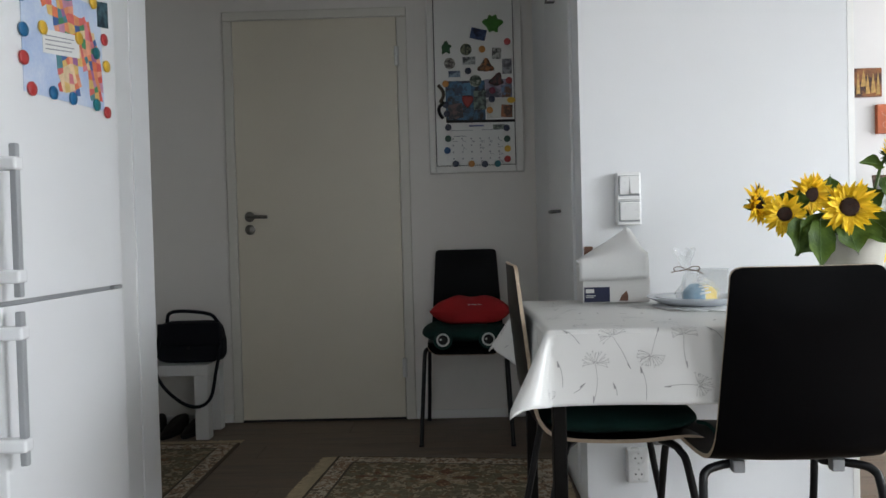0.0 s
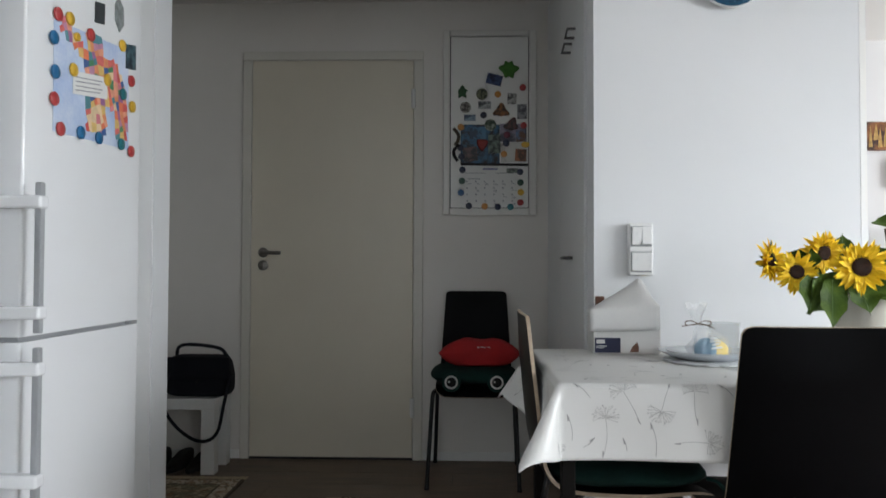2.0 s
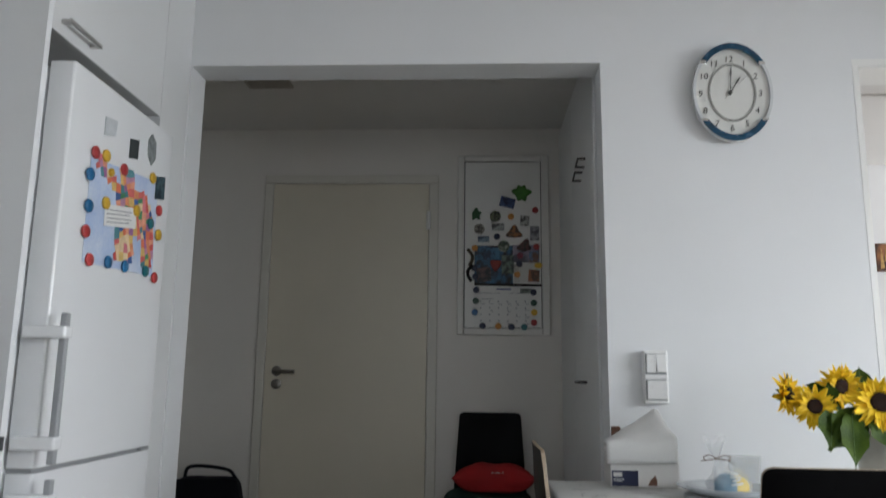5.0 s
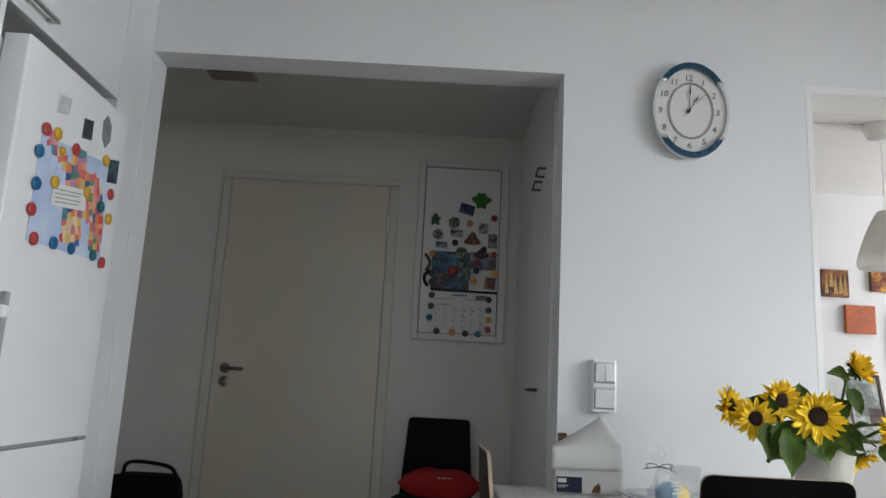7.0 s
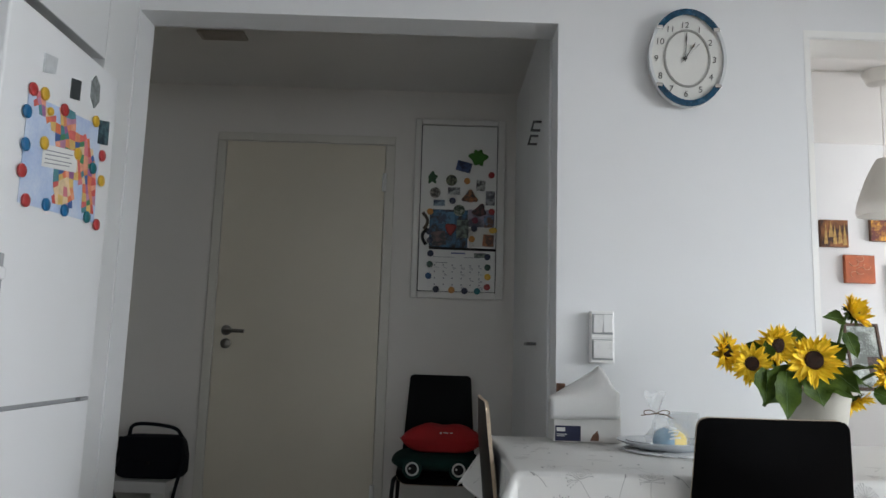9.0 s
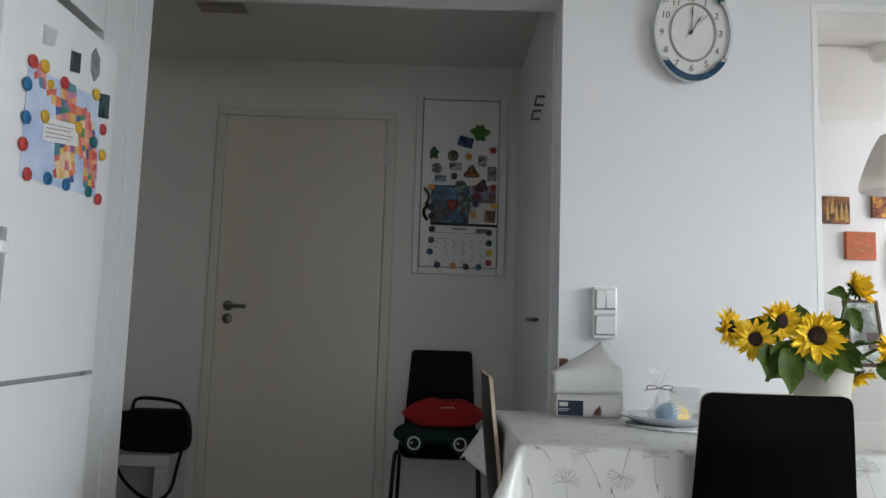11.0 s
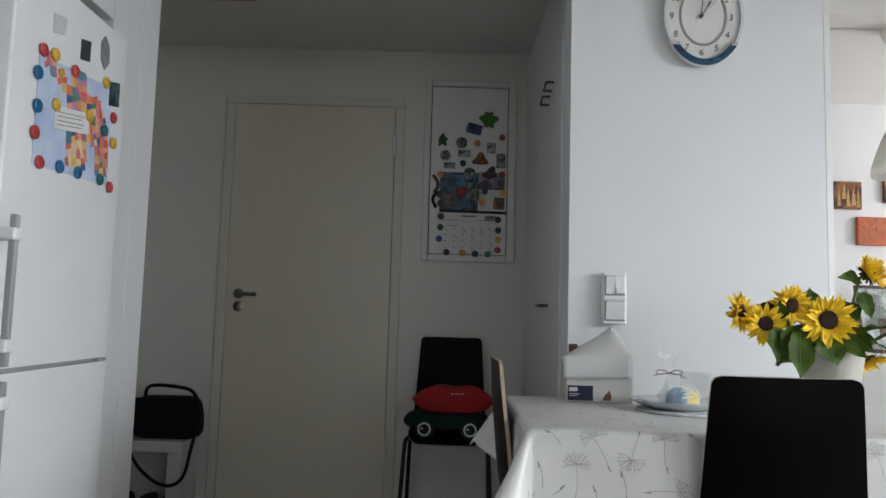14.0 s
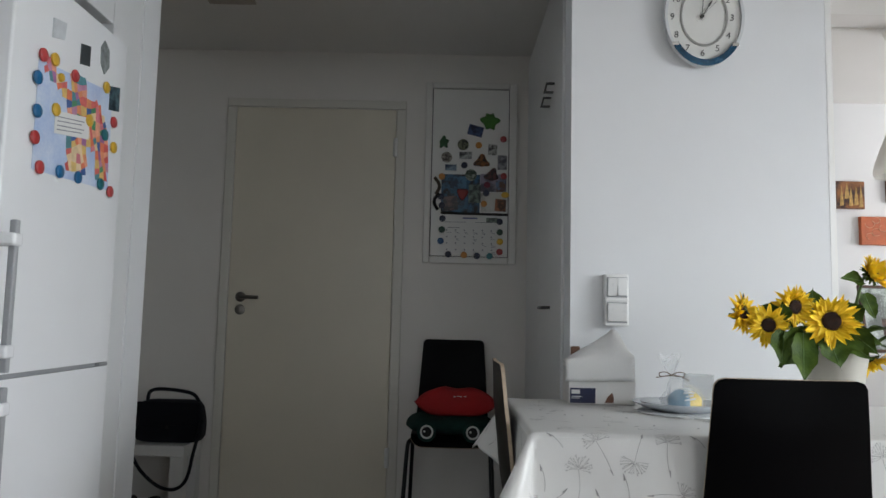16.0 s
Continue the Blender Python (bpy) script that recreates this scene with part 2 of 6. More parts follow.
bm = plate_shape(B(), [(HX0 - 0.12, 0), (-1.036, 0), (-1.036, 2.056), (-0.187, 2.056), (-0.187, 0), (RX0, 0), (RX0, HC), (HX0 - 0.12, HC)], HY, HY + 0.10)
# unseen slab added behind the leaf to keep outside light out
setting("hall_door_light_block", box(-1.2, 0.0, HY + 0.101, HY + 0.14, 0, HC), M_HALL, "unseen slab behind the hall door, added to stop light", "wall")
setting("wall_hall_end", bm, M_HALL, "light grey hall wall round a closed door", "wall")
setting("wall_hall_side", box(HX0 - 0.12, HX0, PB, HY + 0.12, 0, HC), M_HALL, "light grey hall wall", "wall")
setting("wall_hall_kitchen", box(HX0, KX0 - 0.12, PW, PB, 0, HC), M_HALL, "light grey hall wall", "wall")
bm = B()
slab(bm, HX1, RX0, PB, RY + 0.12, 0, RC)
setting("wall_closet", bm, M_HALL, "light wall holding the hall closet", "wall")
setting("wall_room_end", box(RX0, RX1 + 0.2, RY, RY + 0.12, 0, RC), M_WALL, "pale grey wall hung with small paintings", "wall")
bm = B()
slab(bm, RX1, RX1 + 0.2, PB, 2.85, 0, RC)
slab(bm, RX1, RX1 + 0.2, 4.25, RY, 0, RC)
slab(bm, RX1, RX1 + 0.2, 2.85, 4.25, 0, 0.9)
slab(bm, RX1, RX1 + 0.2, 2.85, 4.25, 2.1, RC)
setting("wall_room_side", bm, M_HALL, "pale outer wall of the next room with a window", "wall")
setting("wall_room_front", box(KX1, RX1 + 0.2, PW, PB, 0, CEIL), M_WALL, "plain wall of the next room", "wall")


def window(name, x, y0, y1, z0, z1):
    w = thing(name, (x, (y0 + y1) / 2, z0), "white wooden window with two clear panes", "window", kind="structure")
    ym = (y0 + y1) / 2
    bm = B()
    slab(bm, x, x + 0.07, y0, y0 + 0.05, z0, z1)
    slab(bm, x, x + 0.07, y1 - 0.05, y1, z0, z1)
    slab(bm, x, x + 0.07, y0 + 0.05, y1 - 0.05, z0, z0 + 0.05)
    slab(bm, x, x + 0.07, y0 + 0.05, y1 - 0.05, z1 - 0.05, z1)
    slab(bm, x, x + 0.07, ym - 0.03, ym + 0.03, z0 + 0.05, z1 - 0.05)
    part("window_frame", bm, M_TRIM, w)
    for a, b in ((y0 + 0.05, ym - 0.03), (ym + 0.03, y1 - 0.05)):
        p = part("pane", box(x + 0.03, x + 0.036, a, b, z0 + 0.05, z1 - 0.05), M_GLASS, w)
        p.visible_shadow = False
    part("window_sill", box(x - 0.12, x, y0 - 0.03, y1 + 0.03, z0 - 0.03, z0, bevel=0.004), M_TRIM, w)


window("window_1", KX1 + 0.1, WIN_Y0, WIN_Y1, WIN_Z0, WIN_Z1)
# both stand out of view; the first is added to carry the fill
for nm, xa, xb in (("fill_window_3", BACK_X0, BACK_X1), ("window_4", BW_X0, BW_X1)):
    bw = thing(nm, ((xa + xb) / 2, KY0 - 0.06, BACK_Z0), "unseen white wooden kitchen window with one clear pane", "window", kind="structure")
    bm = B()
    slab(bm, xa, xa + 0.05, KY0 - 0.10, KY0 - 0.05, BACK_Z0, BACK_Z1)
    slab(bm, xb - 0.05, xb, KY0 - 0.10, KY0 - 0.05, BACK_Z0, BACK_Z1)
    slab(bm, xa + 0.05, xb - 0.05, KY0 - 0.10, KY0 - 0.05, BACK_Z0, BACK_Z0 + 0.05)
    slab(bm, xa + 0.05, xb - 0.05, KY0 - 0.10, KY0 - 0.05, BACK_Z1 - 0.05, BACK_Z1)
    part("window_frame", bm, M_TRIM, bw)
    part("pane", box(xa + 0.05, xb - 0.05, KY0 - 0.08, KY0 - 0.074, BACK_Z0 + 0.05, BACK_Z1 - 0.05), M_GLASS, bw).visible_shadow = False
window("window_2", RX1 + 0.1, 2.85, 4.25, 0.9, 2.1)


# ---- hall door and trims ----
door = thing("door_1", (-0.61, HY, 0), "closed cream-white flush door with a steel lever", "door", kind="structure")
part("leaf", box(-1.03, -0.193, HY - 0.008, HY + 0.032, 0.012, 2.054, bevel=0.002), M_DOOR, door)
bm = B()
slab(bm, -1.08, -1.032, HY - 0.013, HY, 0, 2.056, bevel=0.0055, seg=3)
slab(bm, -0.191, -0.14, HY - 0.013, HY, 0, 2.056, bevel=0.0055, seg=3)
slab(bm, -1.08, -0.14, HY - 0.013, HY, 2.0565, 2.103, bevel=0.0055, seg=3)
part("casing", bm, M_CASE, door)
# dark strip paints the shade in the gap under the leaf
part("under_door_shade", box(-1.034, -0.189, HY - 0.005, HY + 0.03, 0, 0.008), M_GAP, door)
for z, nm in ((1.058, "rosette"), (0.992, "lock_rosette")):
    part(nm, lathe(B(), [(0.026, 0), (0.026, 0.006), (0.022, 0.009)], seg=24, m=pose(-0.966, HY - 0.008, z, 90)), M_LEVER, door, smooth=True)
part("lever", tube(B(), curve([(-0.966, HY - 0.012, 1.058), (-0.966, HY - 0.05, 1.058), (-0.94, HY - 0.056, 1.057), (-0.865, HY - 0.056, 1.055)], 5), 0.0095, 10), M_LEVER, door, "satin steel lever handle", True)
part("key_cylinder", box(-0.972, -0.960, HY - 0.022, HY - 0.016, 0.980, 1.002, bevel=0.002), M_LEVER, door)
for z in (0.27, 1.85):
    bm = tube(B(), [(-0.191, HY - 0.028, z - 0.048), (-0.191, HY - 0.028, z + 0.048)], 0.0105, 12)
    slab(bm, -0.205, -0.193, HY - 0.0125, HY - 0.009, z - 0.04, z + 0.04)
    part("hinge", bm, M_TRIM, door, smooth=True)

bm = B()
slab(bm, HX0, -1.083, HY - 0.008, HY, 0, 0.045, bevel=0.003)
slab(bm, -0.137, HX1, HY - 0.008, HY, 0, 0.045, bevel=0.003)
setting("baseboard_hall", bm, M_TRIM, "low white baseboard along the hall wall", "baseboard")
setting("baseboard_kitchen", box(OX1 + 0.004, 1.31, PW - 0.012, PW, 0, 0.06, bevel=0.003), M_TRIM, "low white baseboard along the partition", "baseboard")

# frame of the door to the next room
d2 = thing("door_2", (1.78, PW, 0), "open doorway with white painted casing", "doorway", kind="structure")
bm = B()
slab(bm, 1.336, 1.357, PW - 0.0012, PW, 0, DZ, bevel=0.0004)
slab(bm, 2.19, 2.226, PW - 0.004, PW, 0, DZ, bevel=0.0015)
part("casing", bm, M_TRIM, d2)
part("head_casing", box(1.336, 2.226, PW - 0.0012, PW, DZ + 0.0005, DZ + 0.027, bevel=0.0004), M_TRIM, d2)
bm = B()
slab(bm, DX0 + 0.0005, DX0 + 0.003, PW + 0.001, PB + 0.02, 0, DZ - 0.006)
slab(bm, DX1 - 0.02, DX1 - 0.0005, PW + 0.001, PB + 0.02, 0, DZ - 0.006)
slab(bm, DX0 + 0.0005, DX1 - 0.0005, PW + 0.001, PB + 0.02, DZ - 0.005, DZ - 0.001)
slab(bm, DX0, DX1, PB + 0.0005, PB + 0.018, DZ + 0.001, DZ + 0.06)
part("jamb", bm, M_TRIM, d2)

# ---- closet in the hall's side wall ----
closet = thing("closet", (HX1, 3.1, 0), "white hall closet with flush doors and a thin frame", "closet")
part("frame", box(HX1 - 0.014, HX1, PB + 0.012, PB + 0.07, 0, HC - 0.003, bevel=0.003), M_TRIM, closet)
part("door", box(HX1 - 0.024, HX1 - 0.001, PB + 0.075, 3.30, 0.06, 2.30, bevel=0.003), M_CAB, closet)
part("door", box(HX1 - 0.024, HX1 - 0.001, 3.305, HY - 0.07, 0.06, 2.30, bevel=0.003), M_CAB, closet)
part("plinth", box(HX1 - 0.012, HX1, PB + 0.075, HY - 0.07, 0.0, 0.055), M_CAB, closet)
bm = tube(B(), curve([(HX1 - 0.024, 2.96, 1.022), (HX1 - 0.05, 2.96, 1.022), (HX1 - 0.055, 2.98, 1.022), (HX1 - 0.055, 3.05, 1.022), (HX1 - 0.05, 3.07, 1.022), (HX1 - 0.024, 3.07, 1.022)], 4), 0.006, 8)
part("handle", bm, M_HOOK, closet, smooth=True)
for y, z in ((2.88, 1.872), (2.97, 1.842)):
    hk = thing("over_door_hook", (HX1 - 0.024, y, z), "brushed steel coat hook on the closet door", "hook", "coat hooks")
    bm = B()
    slab(bm, HX1 - 0.062, HX1 - 0.055, y - 0.007, y + 0.007, z - 0.021, z + 0.021, bevel=0.0015)
    slab(bm, HX1 - 0.0545, HX1 - 0.0242, y - 0.007, y + 0.007, z + 0.014, z + 0.021, bevel=0.0015)
    slab(bm, HX1 - 0.0545, HX1 - 0.0242, y - 0.007, y + 0.007, z - 0.021, z - 0.014, bevel=0.0015)
    for v in bm.verts:      # hangs a little askew
        v.co.x += (v.co.z - z) * 0.25
        v.co.x = min(v.co.x, HX1 - 0.0242)
    part("bracket", bm, M_HOOK, hk)

# ---- fridge in its tall unit ----
FX, FY0, FY1 = -0.90, 1.672, 2.272
FD0 = FY0 + 0.022   # near edge of the fridge doors; the handles stand off their side
CXF = -0.95   # front plane of the tall units


def rounded_door(bm, y0, y1, z0, z1, x, depth, bow, r):
    """A fridge door: slightly bowed front, rounded upright edges."""
    pts = []
    for i in range(7):
        a = math.pi / 2 * i / 6
        pts.append((x - r + r * math.sin(a) - bow, y0 + r - r * math.cos(a)))
    for i in range(1, 8):
        t = i / 8
        pts.append((x - bow + bow * math.sin(math.pi * t), y0 + r + (y1 - y0 - 2 * r) * t))
    for i in range(7):
        a = math.pi / 2 * i / 6
        pts.append((x - r + r * math.cos(a) - bow, y1 - r + r * math.sin(a)))
    pts = [(x - depth, y0), *pts, (x - depth, y1)]
    lo = [bm.verts.new((a, b, z0)) for a, b in pts]
    hi = [bm.verts.new((a, b, z1)) for a, b in pts]
    n = len(pts)
    for i in range(n):
        bm.faces.new((lo[i], lo[(i + 1) % n], hi[(i + 1) % n], hi[i]))
    bm.faces.new(lo)
    bm.faces.new(hi)
    return bm


fridge = thing("fridge_freezer", (-1.2, 1.95, 0), "tall white fridge-freezer with bar handles and a magnet-covered door", "fridge")
part("body", box(-1.50, FX - 0.07, FY0 + 0.005, FY1 - 0.005, 0.05, 1.765, bevel=0.004), M_WHITE, fridge)
up = part("door", rounded_door(B(), FD0, FY1, 0.824, 1.774, FX, 0.062, 0.0015, 0.007), M_WHITE, fridge, "white upper fridge door", True)
lowd = part("door", rounded_door(B(), FD0, FY1, 0.08, 0.812, FX, 0.062, 0.0015, 0.007), M_WHITE, fridge, "white lower freezer door", True)
part("door_seal", box(FX - 0.072, FX - 0.012, FD0 + 0.012, FY1 - 0.05, 0.8125, 0.8235), M_GREYPL, fridge, "grey rubber seal")
part("hinge_cap", box(FX - 0.05, FX + 0.002, FY1 - 0.06, FY1 - 0.01, 0.813, 0.823, bevel=0.002), M_GREYPL, fridge)
part("kick_plate", box(-1.45, FX - 0.05, FY0 + 0.01, FY1 - 0.01, 0.0, 0.075), M_GREYPL, fridge)
for d, z0, z1, b0, b1 in ((up, 0.834, 1.165, 0.879, 1.121), (lowd, 0.469, 0.803, 0.515, 0.757)):
    bar = part("handle", box(FX + 0.034, FX + 0.050, FY0 + 0.008, FY0 + 0.024, z0, z1, bevel=0.003), M_HANDLE, d, "slim grey bar handle")
    for z in (b0, b1):
        part("handle_bracket", box(FX - 0.046, FX + 0.056, FY0 - 0.006, FY0 + 0.028, z - 0.0145, z + 0.0145, bevel=0.006, seg=3), M_WHITE, d)

side = thing("fridge_side_panel", (-1.2, 1.655, 0), "tall white panel closing the side of the fridge", "panel")
part("board", box(-1.545, CXF - 0.0012, 1.643, 1.662, 0, CEIL - 0.002), M_CAB, side)
part("edge_band", box(CXF - 0.0011, CXF, 1.643, 1.662, 0, CEIL - 0.002, bevel=0.0004), M_WHITE, side, "glossier white edge band")
topc = thing("wall_cabinet", (-1.2, 1.95, 1.84), "white cabinet above the fridge with a bar handle", "cabinet")
part("body", box(-1.545, CXF - 0.022, 1.664, 2.2725, 1.850, CEIL - 0.002), M_CAB, topc)
cd = part("door", box(CXF - 0.021, CXF - 0.001, 1.665, 2.2715, 1.846, CEIL - 0.01, bevel=0.0025), M_CAB, topc)
bm = B()
slab(bm, CXF + 0.019, CXF + 0.027, 1.695, 1.845, 1.874, 1.886, bevel=0.002)
slab(bm, CXF - 0.0005, CXF + 0.0185, 1.697, 1.709, 1.875, 1.885)
slab(bm, CXF - 0.0005, CXF + 0.0185, 1.831, 1.843, 1.875, 1.885)
part("handle", bm, M_STEEL, cd, "steel bar handle")
setting("trim_fridge_filler", box(-1.545, CXF - 0.002, 2.274, PW - 0.001, 0, CEIL - 0.002), M_CAB, "white filler panel between fridge and opening", "panel")

base = thing("base_cabinet", (-1.2, 0.4, 0), "white kitchen base units under a dark worktop", "cabinet")
part("body", box(-1.545, CXF - 0.012, -1.88, 1.641, 0.10, 0.8655), M_CAB, base)
for i in range(5):
    a = -1.85 + i * 0.698
    dd = part("door", box(CXF - 0.0115, CXF + 0.0075, a + 0.002, a + 0.696, 0.105, 0.862, bevel=0.002), M_CAB, base)
    part("handle", box(CXF + 0.008, CXF + 0.033, a + 0.25, a + 0.42, 0.80, 0.812, bevel=0.003), M_STEEL, dd)
part("plinth", box(-1.5, CXF - 0.05, -1.88, 1.641, 0, 0.10), M_CAB, base)
single("worktop", box(-1.545, CXF + 0.012, -1.88, 1.641, 0.866, 0.896, bevel=0.003), M_WORKTOP, "dark grey laminate kitchen worktop", "worktop")


# ---- bent-ply chairs ----
def ply_chair():
    ch = thing("dining_chair", (0, 0, 0), "black bent-plywood dining chair with tubular legs", "chair", "dining chairs")
    prof = curve([(0, -0.240, 0.865), (0, -0.226, 0.76), (0, -0.214, 0.64), (0, -0.206, 0.54), (0, -0.190, 0.488), (0, -0.155, 0.460), (0, -0.09, 0.449), (0, 0.03, 0.446), (0, 0.13, 0.452), (0, 0.178, 0.450), (0, 0.205, 0.434), (0, 0.222, 0.410)], 5)
    fine = []
    for i, (a, b) in enumerate(zip(prof, prof[1:])):
        k = 6 if i < 3 or i > len(prof) - 6 else 1
        fine += [a.lerp(b, j / k) for j in range(k)]
    prof = fine + [prof[-1]]
    n, m, th = len(prof), 12, 0.009
    length = [0.0]
    for a, b in zip(prof, prof[1:]):
        length.append(length[-1] + (b - a).length)
    full = length[-1]
    bm = B()
    front, rear = [], []
    for i, p in enumerate(prof):
        a, b = prof[max(0, i - 1)], prof[min(n - 1, i + 1)]
        d = (b - a).normalized()
        nor = Vector((1, 0, 0)).cross(d).normalized()
        s = length[i]
        w = 0.152 + 0.026 * min(1, s / 0.40) - 0.012 * max(0, (s - 0.62) / 0.2)
        for dist, r in ((s, 0.021), (full - s, 0.05)):
            if dist < r:
                w -= r - math.sqrt(max(0, r * r - (r - dist) ** 2))
        fr, rr = [], []
        for k in range(m + 1):
            x = w * (2 * k / m - 1)
            dish = 0.020 * (1 - (x / 0.19) ** 2) * min(1, 0.35 + s / 0.15) * max(0.3, 1 - 3.5 * max(0, s - 0.25))
            q = Vector((x, p.y, p.z)) - nor * dish
            amp = 0.020 * min(1, 0.35 + s / 0.15) * max(0.3, 1 - 3.5 * max(0, s - 0.25))
            out = (nor - Vector((2 * amp * x / 0.0361, 0, 0))).normalized() * th / 2
            fr.append(bm.verts.new(q + out))
            rr.append(bm.verts.new(q - out))
        front.append(fr)
        rear.append(rr)
    for i in range(n - 1):
        for k in range(m):
            bm.faces.new((front[i][k], front[i][k + 1], front[i + 1][k + 1], front[i + 1][k]))
            bm.faces.new((rear[i][k], rear[i + 1][k], rear[i + 1][k + 1], rear[i][k + 1]))
    rim = [(0, k) for k in range(m + 1)] + [(i, m) for i in range(1, n)] + [(n - 1, k) for k in range(m - 1, -1, -1)] + [(i, 0) for i in range(n - 2, 0, -1)]
    for (i, k), (j, l) in zip(rim, rim[1:] + rim[:1]):
        f = bm.faces.new((front[i][k], front[j][l], rear[j][l], rear[i][k]))
        f.material_index = 1
    part("seat_shell", bm, (M_BLACKLAM, M_PLY), ch, "black laminate shell with pale plywood edge", True)
    for sx in (-1, 1):
        for foot, top in (((sx * 0.205, -0.235, 0), (sx * 0.185, -0.125)), ((sx * 0.205, 0.222, 0), (sx * 0.185, 0.135))):
            k = 1 if top[1] > 0 else -1
            pts = curve([foot, (sx * 0.195, foot[1] * 0.80, 0.22), (sx * 0.187, foot[1] * 0.66, 0.385), (sx * 0.178, foot[1] * 0.60, 0.418), (sx * 0.150, foot[1] * 0.55, 0.428), (sx * 0.09, foot[1] * 0.42, 0.428)], 5)
            leg = part("leg", tube(B(), pts, 0.0095, 10), M_TUBE, ch, smooth=True)
            part("foot_cap", lathe(B(), [(0.0115, 0), (0.0115, 0.012)], (foot[0], foot[1] * 0.995, 0), 12), M_TUBE, leg)
        part("stretcher", tube(B(), [(sx * 0.09, -0.10, 0.428), (sx * 0.09, 0.095, 0.428)], 0.0085, 8), M_TUBE, ch, smooth=True)
        for y in (-0.13, 0.10):
            part("mounting_clip", box(sx * 0.105 - 0.013, sx * 0.105 + 0.013, y - 0.012, y + 0.012, 0.416, 0.443, bevel=0.003), M_GREYPL, ch)
    part("crossbar", tube(B(), [(-0.09, 0.0, 0.428), (0.09, 0.0, 0.428)], 0.0085, 8), M_TUBE, ch, smooth=True)
    return ch


chair = ply_chair()
chair.matrix_basis = pose(0.787, 1.842, 0, 0, 0, -1.0)
tagged(chair, "black bent-plywood dining chair pushed in at the table")
chair_side = copy_thing(chair, pose(0.468, 2.035, 0, 0, 0, -90))
tagged(chair_side, "black plywood dining chair with a green seat cushion")
chair_hall = copy_thing(chair, pose(0.122, 3.585, 0, 0, 0, 177.5))
tagged(chair_hall, "black plywood chair against the hall wall, holding cushions")

# ---- table and cloth ----
TX0, TX1, TY0, TY1, TZ = 0.276, 1.51, 1.672, 2.325, 0.735
table = thing("dining_table", (0.88, 1.96, 0), "black-brown wooden dining table under a white cloth", "table")
part("tabletop", box(TX0, TX1, TY0, TY1, TZ - 0.032, TZ, bevel=0.003), M_DARKWOOD, table)
for y in (TY0 + 0.015, TY1 - 0.035):
    part("apron", box(TX0 + 0.06, TX1 - 0.06, y, y + 0.02, TZ - 0.11, TZ - 0.033), M_DARKWOOD, table)
for x in (TX0 + 0.004, TX1 - 0.033):
    for y in (TY0 + 0.006, TY1 - 0.042):
        part("leg", box(x, x + 0.029, y, y + 0.036, 0, TZ - 0.033, bevel=0.003), M_DARKWOOD, table)

HANG = 0.165


def drape(u, v):
    """The cloth over the table: u, v in metres over the flat sheet from the near left corner of the top."""
    w, d = TX1 - TX0, TY1 - TY0
    a = u if u < 0 else (u - w if u > w else 0.0)
    b = v if v < 0 else (v - d if v > d else 0.0)
    x, y, z = TX0 + min(max(u, 0), w), TY0 + min(max(v, 0), d), TZ + 0.003
    r = math.hypot(a, b)
    fold = 1.41 * (2 * abs(a * b) / (r * r)) ** 1.3 if r else 0
    r *= 1 - 0.06 * fold
    if r > 0:
        soft = 0.014
        h = math.hypot(a, b)
        ax, ay = a / h, b / h
        if r < soft:
            x, y, z = x + ax * r * 0.9, y + ay * r * 0.9, z - r * r / (2 * soft)
        else:
            corner = fold
            lift = min(1, max(0, (v / d - 0.5) / 0.5)) if a < 0 else 0
            flare = 0.05 + 0.40 * max(corner, lift)
            out = soft * 0.9 + (r - soft) * flare
            x, y, z = x + ax * out, y + ay * out, z - soft / 2 - (r - soft) * math.sqrt(1 - flare * flare)
            wave = 0.006 * min(1, (r - soft) / 0.1) * (1 - corner)
            y += wave * math.sin(u * 15) * (1 if b else 0)
            x += wave * math.sin(v * 17) * (1 if a else 0)
    else:
        z += 0.0012 * noise.noise(Vector((u * 6, v * 6, 0)))
    return Vector((x, y, z))


def grade(lo, hi, inner0, inner1, fine, coarse):
    out, q = [], lo
    while q < hi - 1e-6:
        out.append(q)
        q += fine if q < inner0 or q >= inner1 - coarse else coarse
    return out + [hi]


us = grade(-HANG, TX1 - TX0 + HANG, 0.03, TX1 - TX0 - 0.03, 0.0075, 0.03)
vs = grade(-HANG, TY1 - TY0 + HANG, 0.03, TY1 - TY0 - 0.03, 0.0075, 0.03)
bm = B()
gridv = [[bm.verts.new(drape(u, v)) for u in us] for v in vs]
for ra, rb in zip(gridv, gridv[1:]):
    for i in range(len(us) - 1):
        bm.faces.new((ra[i], ra[i + 1], rb[i + 1], rb[i]))
cloth = thing("tablecloth", (0.88, 1.96, TZ), "white oilcloth with grey dandelion print", "tablecloth")
clothm = part("sheet", bm, M_CLOTH, cloth, smooth=True)
solid = clothm.modifiers.new("thickness", "SOLIDIFY")
solid.thickness, solid.offset = 0.001, -1


